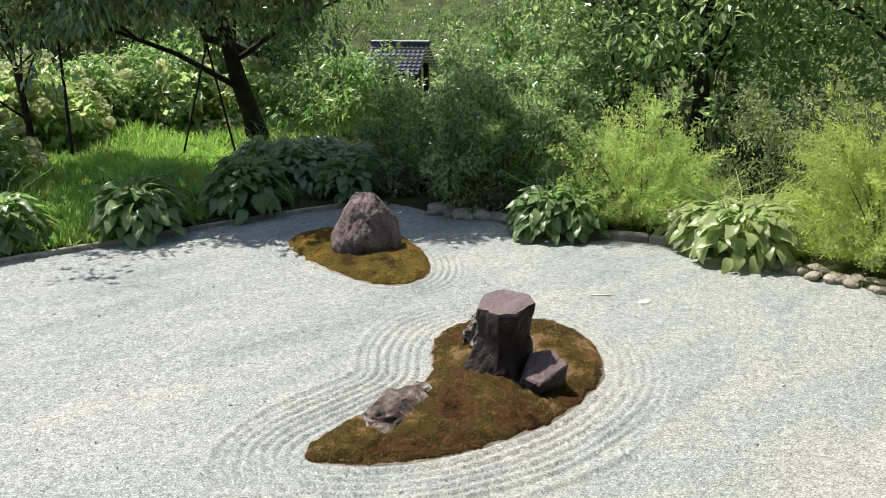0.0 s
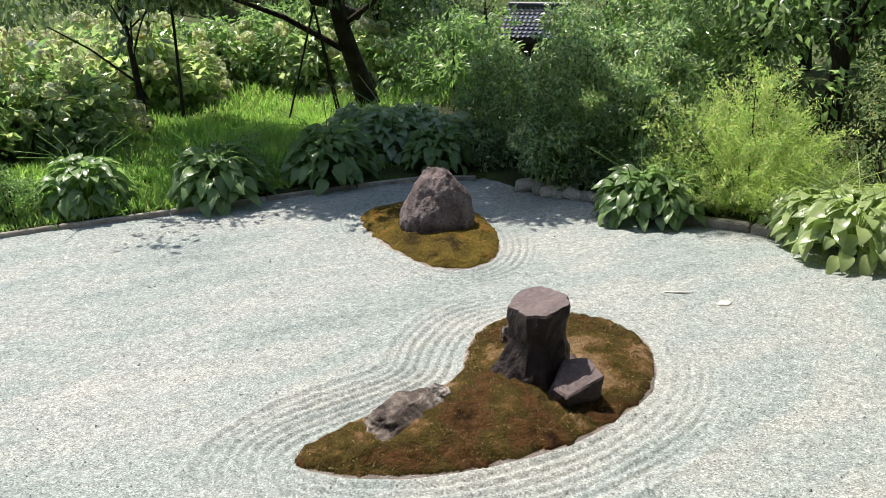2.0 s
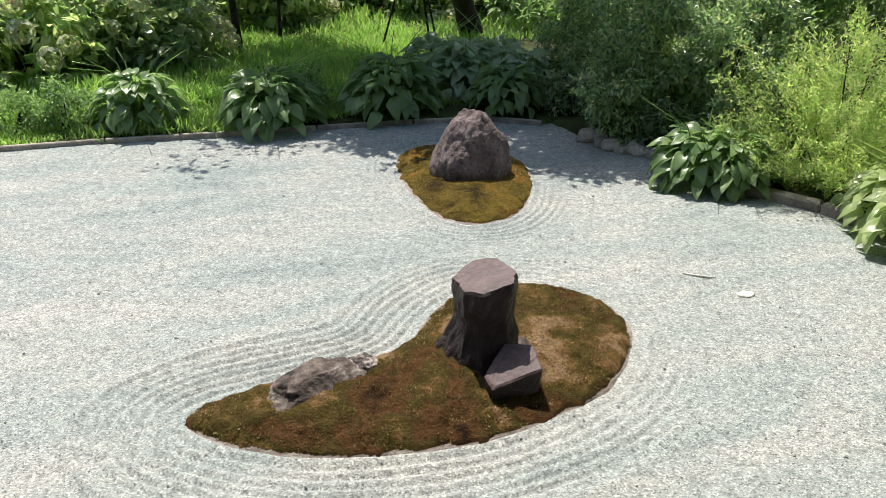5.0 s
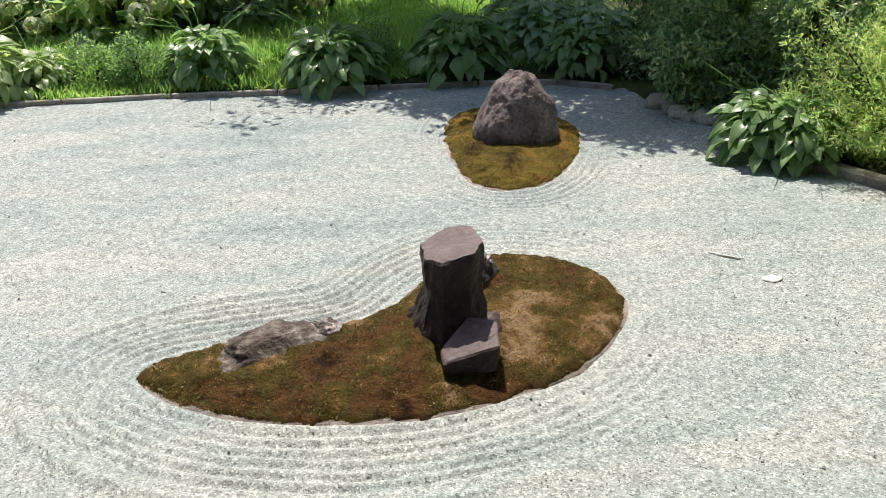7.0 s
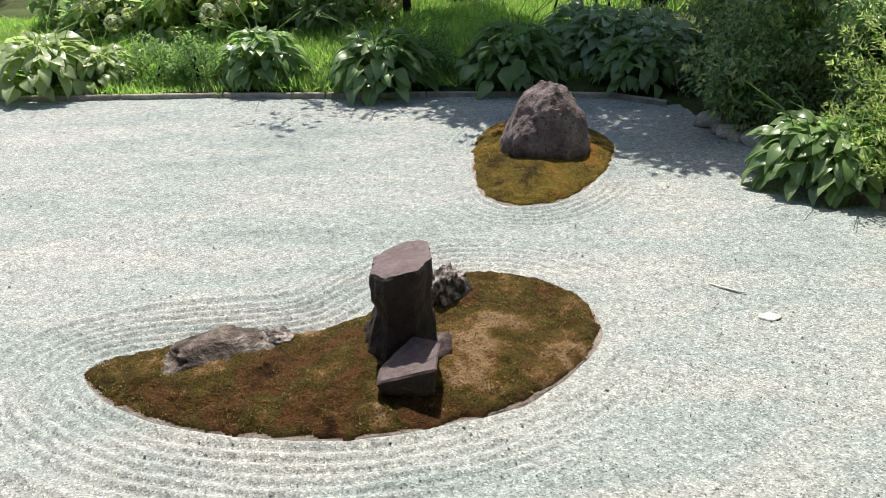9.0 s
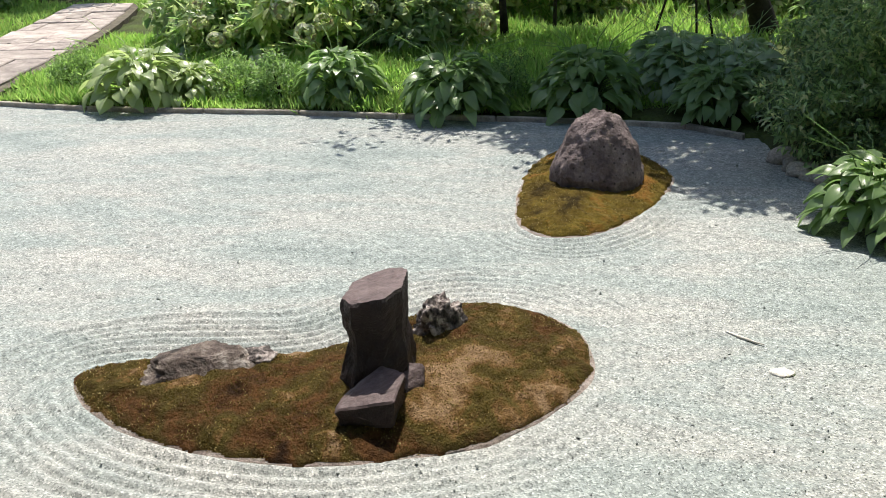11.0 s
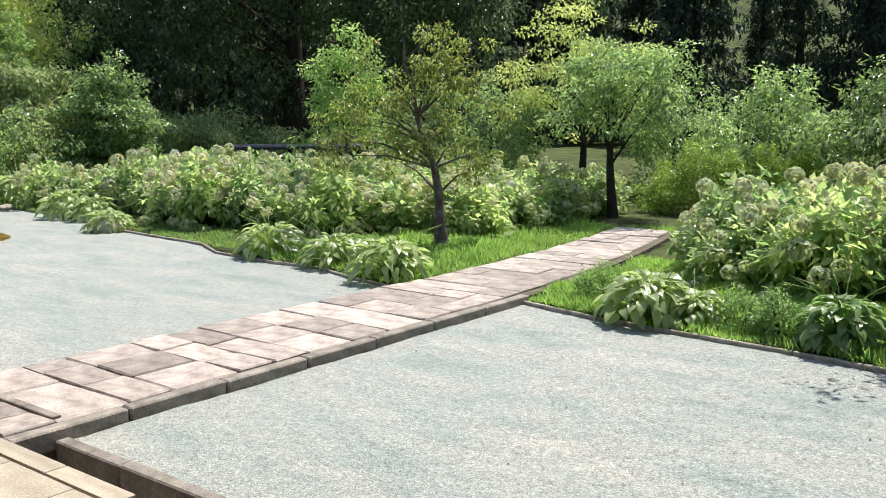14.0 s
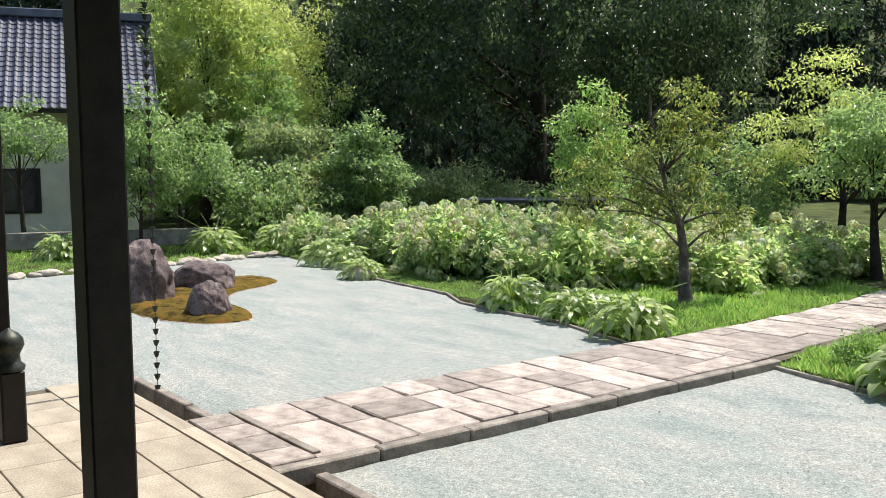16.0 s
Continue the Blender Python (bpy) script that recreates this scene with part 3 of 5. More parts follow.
def standing_stone(name, x, y, z, label):
    """A squat upright stone with flat broken sides and a slanting flat top."""
    na, nh = 72, 40
    V = []
    faces = [(0.02, 0.132), (0.62, 0.175), (1.45, 0.185), (2.2, 0.17), (3.05, 0.135), (3.75, 0.165), (4.62, 0.18), (5.5, 0.17)]

    def ring(a, h):
        rr = min(d / max(0.2, math.cos(a - w)) for w, d in faces if math.cos(a - w) > 0.2)
        flare = 1 + 0.5 * max(0, 0.5 - h) + 0.8 * max(0, 0.6 - h) * math.exp(-((a - 2.5) / 0.7) ** 2)
        waist = 1 - 0.07 * math.exp(-((h - 0.62) / 0.16) ** 2) + 0.05 * max(0, h - 0.85)
        p = Vector((math.cos(a), math.sin(a), h * 2))
        wob = 0.06 * noise.noise(p * 1.5) + 0.045 * noise.noise(p * 4) + 0.012 * noise.noise(Vector((p.x * 5, p.y * 5, p.z * 1.2))) + 0.016 * noise.noise(p * 11)
        return rr * flare * waist * (1 + wob * 1.6)
    for i in range(nh + 1):
        h = i / nh
        for k in range(na):
            a = 2 * math.pi * k / na
            rr = ring(a, h) * (0.975 if i == nh else 1)
            px, py = rr * math.cos(a), rr * math.sin(a)
            top = 0.475 + 0.24 * px - 0.06 * py + 0.006 * noise.noise(Vector((px * 20, py * 20, 0)))
            V.append((px, py, -0.06 + (top + 0.06) * h))
    F = [(i * na + k, i * na + (k + 1) % na, (i + 1) * na + (k + 1) % na, (i + 1) * na + k) for i in range(nh) for k in range(na)]
    base = nh * na
    for j in range(1, 9):
        s = 1 - j / 8
        for k in range(na):
            px, py, _ = V[base + k]
            px, py = px * s, py * s
            V.append((px, py, 0.475 + 0.24 * px - 0.06 * py + 0.004 + 0.007 * noise.noise(Vector((px * 14, py * 14, 3)))))
    for j in range(8):
        a, b = base + j * na, base + (j + 1) * na
        F += [(a + k, a + (k + 1) % na, b + (k + 1) % na, b + k) for k in range(na)]
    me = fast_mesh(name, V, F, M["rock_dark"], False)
    # top face in the paler copy, its sunlight painted into the colour
    me.materials.append(M["rock_lit_top"])
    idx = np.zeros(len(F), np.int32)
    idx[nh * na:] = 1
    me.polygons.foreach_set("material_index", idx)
    return tagged(put(name, me, m=pose(x, y, z)), label, "rock")


def angular_stone(name, x, y, z, corners, label):
    """A broken stone: the hull of a few corners, its faces roughened."""
    bm = bmesh.new()
    for c in corners:
        bm.verts.new(c)
    bmesh.ops.convex_hull(bm, input=bm.verts)
    bmesh.ops.bevel(bm, geom=list(bm.edges), offset=0.008, segments=1, affect="EDGES")
    bmesh.ops.triangulate(bm, faces=bm.faces)
    bmesh.ops.subdivide_edges(bm, edges=bm.edges, cuts=5, use_grid_fill=True)
    for v in bm.verts:
        v.co += Vector((1, 1, 1)).normalized() * 0.006 * noise.noise(v.co * 14) + v.co.normalized() * 0.008 * noise.noise(v.co * 30)
    bm.normal_update()
    # upward faces take the paler copy: sunlight painted in by slope
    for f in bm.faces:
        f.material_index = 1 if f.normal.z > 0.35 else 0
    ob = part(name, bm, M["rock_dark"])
    ob.data.materials.append(M["rock_lit_top"])
    ob.matrix_basis = pose(x, y, z)
    return tagged(ob, label, "rock")


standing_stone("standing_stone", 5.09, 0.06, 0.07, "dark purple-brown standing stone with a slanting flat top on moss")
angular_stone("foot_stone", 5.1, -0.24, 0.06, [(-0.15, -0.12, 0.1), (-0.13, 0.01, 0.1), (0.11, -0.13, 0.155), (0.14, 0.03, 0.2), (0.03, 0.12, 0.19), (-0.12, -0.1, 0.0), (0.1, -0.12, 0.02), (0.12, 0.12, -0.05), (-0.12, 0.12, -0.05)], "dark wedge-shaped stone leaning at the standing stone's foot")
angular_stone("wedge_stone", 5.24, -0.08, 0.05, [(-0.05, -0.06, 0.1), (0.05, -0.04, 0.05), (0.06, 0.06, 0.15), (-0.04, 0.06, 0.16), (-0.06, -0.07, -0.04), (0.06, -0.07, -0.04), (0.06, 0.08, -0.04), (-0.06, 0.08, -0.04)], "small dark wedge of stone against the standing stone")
rock("jagged_stone", 5.32, 0.5, 0.07, (0.25, 0.21, 0.18), M["rock_mottled"], "small jagged black and white stone on moss", 30, 0.34, 5, (((0.3, -1, 0.3), 0.6),), 2.8)
rock("low_stone", 4.22, 0.09, 0.06, (0.52, 0.34, 0.125), M["rock_pale"], "low weathered grey-brown stone lying in moss", 22, 0.15, 8, (((0, -1, 0.5), 0.6),), 2.4)
rock("flat_chip_stone", 4.47, 0.2, 0.085, (0.2, 0.14, 0.05), M["rock_mottled"], "flat pale stone chip in moss", 10, 0.25, 9, (), 2.2, 4)
rock("lava_boulder", 6.26, 2.93, 0.05, (0.69, 0.62, 0.54), M["rock_grey"], "rough pitted grey-purple boulder on golden moss", 20, 0.075, 17, (), 2.7, 6, 0.28)
rock("great_boulder", -10.65, 1.77, 0.05, (1.2, 1.1, 1.08), M["rock_grey"], "tall rough grey boulder on moss", 0, 0.15, 21, (), 2.2, 5, 0.0)
rock("broad_boulder", -11.72, 3.4, 0.05, (1.45, 1.0, 0.56), M["rock_grey"], "broad rounded brown-grey boulder on moss", 35, 0.13, 24, (), 2.0, 5)
rock("pointed_boulder", -8.22, 2.05, 0.05, (0.8, 0.7, 0.55), M["rock_grey"], "squat pointed grey boulder on moss", 10, 0.14, 28, (), 2.4, 5, 0.1)
rock("white_pebble", 6.94, 0.28, 0.0, (0.11, 0.08, 0.02), M["white_stone"], "flat white pebble on the gravel", 5, 0.15, 31, (), 2, 3)
bm = bmesh.new()
vv, ff = tube([(6.76 + 0.022 * i + 0.002 * i * i, 0.68 - 0.028 * i + 0.004 * (i % 2), 0.01) for i in range(6)], [0.004, 0.008, 0.009, 0.008, 0.006, 0.003], 6)
tagged(put("bleached_twig", fast_mesh("bleached_twig", vv, ff, M["white_stone"], True)), "bleached white stick lying on the gravel", "stick")


# ---- veranda building behind the camera ----
def box(name, x0, x1, y0, y1, z0, z1, material, bevel=0.006, parent=None, label="", wob=0.0):
    return part(name, box_bm(x0, x1, y0, y1, z0, z1, bevel, wob), M[material], parent, label)


veranda = thing("veranda", 3.0, -4.0, 0.1, "dark timber temple veranda above the terrace", "veranda")
veranda["kind"] = "structure"
for i in range(16):
    y1 = -2.83 - i * 0.17
    box("floor_board", -1.3 if y1 > -3.4 else -2.4, 7, y1 + 4 - 0.164, y1 + 4, 0.52, 0.56, "floor_wood", 0.004, veranda)
box("sub_floor", -1.28, 7, -1.5, 1.05, 0.47, 0.515, "dark_wood", 0, veranda)
box("sub_floor", -2.38, -1.284, -1.5, 0.4, 0.47, 0.515, "dark_wood", 0, veranda)
box("rim_beam", -1.3, 7, 1.06, 1.16, 0.36, 0.52, "dark_wood", 0.008, veranda)
for x in (-1.1, 0.8, 3.6, 6.4):
    box("stump_post", x - 0.07, x + 0.07, 0.9, 1.04, 0.0, 0.36, "dark_wood", 0.01, veranda)
tagged(box("wall_south", -4.4, 10.4, -5.75, -5.6, 0.0, 5.9, "plaster", 0.0), "cream plaster wall behind the veranda", "wall", kind="structure")
eaves = thing("eaves_roof", 3.0, -3.2, 0, "deep timber eaves over the veranda", "roof")
eaves["kind"] = "structure"
bm = bmesh.new()
for x in (-7.4, 7.4):
    for y, z in ((-2.6, 6.0), (2.62, 4.6), (2.62, 4.7), (-2.6, 6.15)):
        bm.verts.new((x, y, z))
bm.verts.ensure_lookup_table()
for q in ((0, 1, 2, 3), (7, 6, 5, 4), (0, 4, 5, 1), (1, 5, 6, 2), (2, 6, 7, 3), (3, 7, 4, 0)):
    bm.faces.new([bm.verts[k] for k in q])
part("roof_deck", bm, M["dark_wood"], eaves)
box("eaves_beam", -7.2, 7.2, -0.08, 0.08, 5.0, 5.22, "dark_wood", 0.01, eaves)


def pillar(x, y, z0, z1, s, label):
    ob = box("pillar", -s / 2, s / 2, -s / 2, s / 2, 0, z1 - z0, "dark_wood", 0.012)
    ob.matrix_basis = pose(x, y, z0)
    return tagged(ob, label, "pillar", "veranda pillars")


pillar(0.968, -2.398, 0.1, 4.9, 0.246, "square black-brown timber porch pillar standing on the terrace")
pillar(-2.87, -2.25, 0.1, 4.9, 0.245, "square black-brown timber porch pillar beside a newel post")
newel = thing("newel_post", -2.2, -2.26, 0.1, "dark newel post with a turned knob on the terrace", "newel post")
box("shaft", -0.1, 0.1, -0.1, 0.1, 0, 0.62, "dark_wood", 0.015, newel)
prof = [(0.12, 0.62), (0.125, 0.66), (0.09, 0.69), (0.085, 0.76), (0.1, 0.79), (0.125, 0.84), (0.115, 0.9), (0.08, 0.94), (0.03, 0.97), (0.004, 0.99)]
vv, ff = tube([(0, 0, h) for _, h in prof], [q for q, _ in prof], 16)
put("knob", fast_mesh("knob", vv, ff, M["bronze"], True), newel, "dark bronze knob cap")

# rain chain of small cups
chain = thing("rain_chain", -3.56, -0.5, 0.0, "thin dark rain chain of small metal cups over the drain", "rain chain")
vv, ff = tube([(0, 0, 0), (0, 0, 0.012), (0, 0, 0.035), (0, 0, 0.06)], [0.012, 0.02, 0.027, 0.036], 8)
cup_mesh = fast_mesh("cup", vv, ff, M["bronze"], True)
vv, ff = tube([(0, 0, 0.0), (0.006, 0, 0.03), (0, 0, 0.07)], [0.004, 0.004, 0.004], 5)
link_mesh = fast_mesh("link", vv, ff, M["bronze"], True)
for i in range(37):
    z = 0.02 + i * 0.125
    put("cup", cup_mesh, chain, m=pose(random.uniform(-0.004, 0.004), 0, z, 0, 0, i * 40))
    put("link", link_mesh, chain, m=pose(0, 0, z + 0.055))


# ---- terrace, drain, kerbs, path ----
def slab_set(variants, wx, wy, h, bevel, wob, material):
    """Alike slabs share a few meshes; each is scaled to its place."""
    out = []
    for _ in range(variants):
        bm = box_bm(-wx / 2, wx / 2, -wy / 2, wy / 2, -h, 0, bevel, wob)
        me = bpy.data.meshes.new("slab")
        bm.to_mesh(me)
        bm.free()
        me.materials.append(M[material])
        out.append(me)
    return out


slab_meshes = slab_set(9, 0.6, 0.6, 0.07, 0.014, 0.02, "slab")
tile_meshes = slab_set(4, 0.6, 0.6, 0.07, 0.005, 0.002, "terrace")
kerb_meshes = slab_set(5, 0.14, 0.95, 0.16, 0.014, 0.006, "kerb")


def lay(name, meshes, parent, x, y, z, sx, sy, rz=0.0, tip=0.0):
    m = pose(x, y, z, random.uniform(-tip, tip), random.uniform(-tip, tip), rz) @ Matrix.Diagonal((sx, sy, 1, 1))
    return put(name, random.choice(meshes), parent, m=m)


terrace = thing("terrace_floor", 0, 0, 0, "cream stone terrace paving along the veranda", "terrace")
terrace["kind"] = "structure"
box("bed", -4.2, 1.5, -5.6, -0.84, -0.3, 0.07, "joint", 0, terrace)
for j in range(5):
    x = -4.18 + (0.3 if j % 2 else 0)
    yc = -1.02 - 0.25 - j * 0.505
    while x < 1.45:
        w = min(random.choice((0.62, 0.7, 0.78, 0.9)), 1.52 - x)
        lay("tile", tile_meshes, terrace, x + w / 2, yc, 0.1, (w - 0.012) / 0.6, 0.493 / 0.6, 0, 0.15)
        x += w
x = -4.2
while x < 1.45:
    w = min(random.uniform(1.1, 1.5), 1.52 - x)
    lay("edge_slab", tile_meshes, terrace, x + w / 2, -0.93, 0.106, (w - 0.01) / 0.6, 0.155 / 0.6, 0, 0.1)
    x += w

drain = thing("drain_channel", 0, 0, 0, "dark rain drain with concrete lips along the terrace", "drain")
drain["kind"] = "structure"
for a, b in ((-4.6, -2.02), (0.02, 1.95)):
    box("drain_bed", a, b, -0.86, -0.44, -0.34, -0.24, "concrete", 0, drain)
    box("drain_wall", a, b, -0.86, -0.78, -0.24, 0.02, "concrete", 0.01, drain)
    x = a
    while x < b - 0.1:
        w = min(random.uniform(0.8, 1.1), b - x)
        part("lip_stone", box_bm(x + 0.005, x + w - 0.005, -0.54, -0.43, -0.24, 0.035 + random.uniform(-0.006, 0.01), 0.012, 0.006), M["kerb"], drain)
        x += w

box("drain_bed", 1.52, 1.95, -2.9, -0.86, -0.34, -0.24, "concrete", 0, drain)
box("drain_wall", 1.52, 1.6, -2.9, -0.87, -0.24, 0.02, "concrete", 0.01, drain)
for k in range(3):
    part("lip_stone", box_bm(1.84, 1.95, -0.55 - 0.78 * (k + 1) + 0.005, -0.55 - 0.78 * k - 0.005, -0.24, 0.035, 0.012, 0.006), M["kerb"], drain)

path = thing("flagstone_path", 0, 0, 0, "broad path of worn pinkish-grey flagstones edged with kerb stones", "path")
path["kind"] = "structure"
ys = np.arange(-0.85, 13.01, 0.3)
mid, half = path_mid(ys)
V = np.concatenate([np.stack([mid - half, ys, 0 * ys + 0.072], 1), np.stack([mid + half, ys, 0 * ys + 0.072], 1), np.stack([mid - half, ys, 0 * ys - 0.3], 1), np.stack([mid + half, ys, 0 * ys - 0.3], 1)])
n = len(ys)
F = [(i, n + i, n + i + 1, i + 1) for i in range(n - 1)] + [(2 * n + i, i, i + 1, 2 * n + i + 1) for i in range(n - 1)] + [(n + i, 3 * n + i, 3 * n + i + 1, n + i + 1) for i in range(n - 1)]
put("bed", fast_mesh("bed", V, F, M["joint"]), path)
y, row = -0.83, 0
while y < 12.8:
    dpt = random.choice((0.42, 0.55, 0.62, 0.7)) if row else 0.42
    m0, h0 = path_mid(y + dpt / 2)
    x0, x1 = m0 - h0 + 0.02, m0 + h0 - 0.15
    turn = math.degrees(math.atan(0.03 * max(0, y - 5.2)))
    cuts = [0, 1] + sorted(random.uniform(0.2, 0.8) if row % 3 else c for c in random.choice(((0.3, 0.63), (0.37, 0.7), (0.26, 0.52, 0.78), (0.34, 0.68))))
    cuts = sorted(cuts)
    k = 1
    while k < len(cuts):
        if cuts[k] - cuts[k - 1] < 0.17:
            cuts.pop(k if k < len(cuts) - 1 else k - 1)
        else:
            k += 1
    for a, b in zip(cuts, cuts[1:]):
        w = (b - a) * (x1 - x0)
        lay("flagstone", slab_meshes, path, x0 + a * (x1 - x0) + w / 2, y + dpt / 2, 0.1 + random.uniform(-0.006, 0.008), (w - 0.02) / 0.6, (dpt - 0.02) / 0.6, turn + random.uniform(-1.4, 1.4), 0.6)
    y += dpt
    row += 1
box("strip_stone", -1.9, -0.25, -0.41, -0.33, 0.06, 0.118, "kerb", 0.006, path, "narrow dark stone strip across the path")
y = -0.86
while y < 5.5:
    m0, h0 = path_mid(y)
    lay("kerb_stone", kerb_meshes, path, -0.055, y + 0.47, 0.106 + random.uniform(-0.004, 0.004), 1, 0.99, random.uniform(-0.3, 0.3), 0.2)
    lay("kerb_stone", kerb_meshes, path, -1.925, y + 0.47, 0.085, 0.5, 0.99, random.uniform(-0.3, 0.3), 0.2)
    y += 0.955

# ---- edging of the courts ----
edging = thing("timber_edging", 0, 0, 0, "low weathered timber boards edging the gravel", "edging")
edging["kind"] = "structure"
for a, b in zip(RIGHT_COURT[3:11], RIGHT_COURT[4:12]):
    d = b - a
    ln, ang = math.hypot(*d), math.degrees(math.atan2(d[1], d[0]))
    ob = part("board", box_bm(0.005, ln - 0.005, -0.02, 0.025, -0.1, 0.05, 0.008, 0.004), M["edge_wood"], edging)
    ob.matrix_basis = pose(a[0], a[1], 0, 0, 0, ang)
for a, b in zip(LEFT_COURT[1:9], LEFT_COURT[2:10]):
    d = b - a
    ln, ang = math.hypot(*d), math.degrees(math.atan2(d[1], d[0]))
    ob = part("board", box_bm(0.005, ln - 0.005, -0.025, 0.02, -0.1, 0.045, 0.008, 0.004), M["edge_wood"], edging)
    ob.matrix_basis = pose(a[0], a[1], 0, 0, 0, ang)
for a, b in (((8.13, 1.85), (8.42, 1.25)), ((8.42, 1.25), (8.53, 0.75))):
    ln, ang = math.dist(a, b), math.degrees(math.atan2(b[1] - a[1], b[0] - a[0]))
    ob = part("kerb_stone", box_bm(0.005, ln - 0.01, -0.05, 0.05, -0.1, 0.075, 0.015, 0.006), M["kerb"], edging, "grey kerb stone")
    ob.matrix_basis = pose(a[0], a[1], 0, 0, 0, ang)


def stone_mesh(seed):
    bm = bmesh.new()
    bmesh.ops.create_icosphere(bm, subdivisions=3, radius=1)
    off = Vector((seed * 2.3, seed, 0))
    for v in bm.verts:
        v.co *= 1 + 0.4 * noise.noise(v.co * 1.1 + off) + 0.15 * noise.noise(v.co * 3 + off)
    me = bpy.data.meshes.new("stone")
    bm.to_mesh(me)
    bm.free()
    me.materials.append(M["edge_stone"])
    me.polygons.foreach_set("use_smooth", np.full(len(me.polygons), True))
    return me


stone_meshes = [stone_mesh(s) for s in range(6)]


def stone_row(a, b, count, size, label, flat=0.6, jitter=0.04):
    for i in range(count):
        t = (i + random.uniform(0.2, 0.8)) / count
        s = size * random.uniform(0.7, 1.25)
        x, y = a[0] + (b[0] - a[0]) * t + random.uniform(-jitter, jitter), a[1] + (b[1] - a[1]) * t + random.uniform(-jitter, jitter)
        ob = put("border_stone", random.choice(stone_meshes), m=pose(x, y, s * flat * 0.5, random.uniform(-12, 12), random.uniform(-12, 12), random.uniform(0, 360)) @ Matrix.Diagonal((s, s * random.uniform(0.65, 0.9), s * flat, 1)))
        tagged(ob, label, "stone", "border stones")


stone_row((7.72, 3.55), (8.04, 2.68), 9, 0.115, "rounded grey-brown border stone half set in soil")
stone_row((7.8, 3.6), (8.14, 2.75), 6, 0.08, "rounded grey-brown border stone half set in soil")
stone_row((8.5, 0.2), (8.43, -1.5), 26, 0.06, "rounded grey-brown border stone half set in soil")
stone_row((8.6, 0.1), (8.55, -1.5), 24, 0.062, "rounded grey-brown border stone half set in soil")
stone_row((-16.7, 0.8), (-17.3, 5.0), 14, 0.24, "flat grey stone edging the far court", 0.4, 0.06)
stone_row((-17.3, 5.0), (-18.0, 8.2), 12, 0.24, "flat grey stone edging the far court", 0.4, 0.06)


# ---- plants ----
def hosta_leaf_mesh(name, L, W, material):
    """One ribbed heart-shaped leaf with its stalk, arching over."""
    nu, nv = 9, 7
    V = []
    for i in range(nu):
        t = i / (nu - 1)
        w = W * 0.5 * (math.sin(math.pi * t ** 0.72) ** 0.8 + 0.02) if t < 1 else 0.001
        for j in range(nv):
            s = j / (nv - 1) * 2 - 1
            z = 0.1 * L * math.sin(t * 2.4) - 0.42 * L * t * t + 0.25 * w * s * s + 0.012 * L * math.cos(s * 9.4) - 0.03 * L * abs(s) * t
            V.append((s * w, t * L, z))
    F = [(i * nv + j, i * nv + j + 1, (i + 1) * nv + j + 1, (i + 1) * nv + j) for i in range(nu - 1) for j in range(nv - 1)]
    return fast_mesh(name, V, F, material, True)


def hosta(name, material, label, radius, height, count, r, leaf_len=0.24, leaf_w=0.15):
    ob = thing(name, 0, 0, -50, label, "hosta", "hosta clumps")
    ms = [hosta_leaf_mesh("leaf", leaf_len * s, leaf_w * q, material) for s, q in ((1, 1), (1.15, 1), (0.85, 0.95))]
    stalks = []
    for i in range(count):
        k = (i + 0.5) / count
        a = i * 2.399 + r.uniform(-0.3, 0.3)
        rad = radius * (0.1 + 0.8 * k ** 0.55) * r.uniform(0.85, 1.1)
        z = height * (1.0 - 0.82 * k ** 1.5) * r.uniform(0.85, 1.1) + 0.02
        tilt = 22 - 50 * k + r.uniform(-18, 18)
        s = r.uniform(0.8, 1.15)
        m = pose(rad * math.cos(a) * 0.8, rad * math.sin(a) * 0.8, z) @ pose(0, 0, 0, 0, 0, math.degrees(a) - 90 + r.uniform(-25, 25)) @ pose(0, 0, 0, tilt, r.uniform(-32, 32), 0) @ Matrix.Scale(s, 4)
        put("leaf", ms[i % 3], ob, m=m)
        if i % 20 == 3:
            stalks.append(tube([(0, 0, 0.05), (0.25 * math.cos(a), 0.25 * math.sin(a), height * 1.3), (0.6 * radius * math.cos(a) + 0.25 * math.cos(a), 0.6 * radius * math.sin(a) + 0.25 * math.sin(a), height * r.uniform(1.4, 1.9))], [0.005, 0.004, 0.003], 4))
        stalks.append(tube([(0.03 * math.cos(a), 0.03 * math.sin(a), 0), (rad * 0.4 * math.cos(a), rad * 0.4 * math.sin(a), z * 0.75), (rad * 0.8 * math.cos(a), rad * 0.8 * math.sin(a), z)], [0.006, 0.005, 0.003], 4))
    tagged(put("stalk_tuft", fast_mesh("stalk_tuft", *join(stalks), material, True), ob), kind="stuff")
    return ob


def gz(x, y):
    return float(ground_z(np.array([x]), np.array([y]))[0])


def plant_at(proto, x, y, s=1.0, rz=None, sz=None, label=""):
    z = max(gz(x, y), 0.0)
    ob = copy_thing(proto, pose(x, y, z - 0.01, 0, 0, random.uniform(0, 360) if rz is None else rz) @ Matrix.Diagonal((s, s, sz or s, 1)))
    if label:
        ob["label"] = label
    return ob


def remove_proto(ob):
    for o in (*ob.children_recursive, ob):
        bpy.data.objects.remove(o)


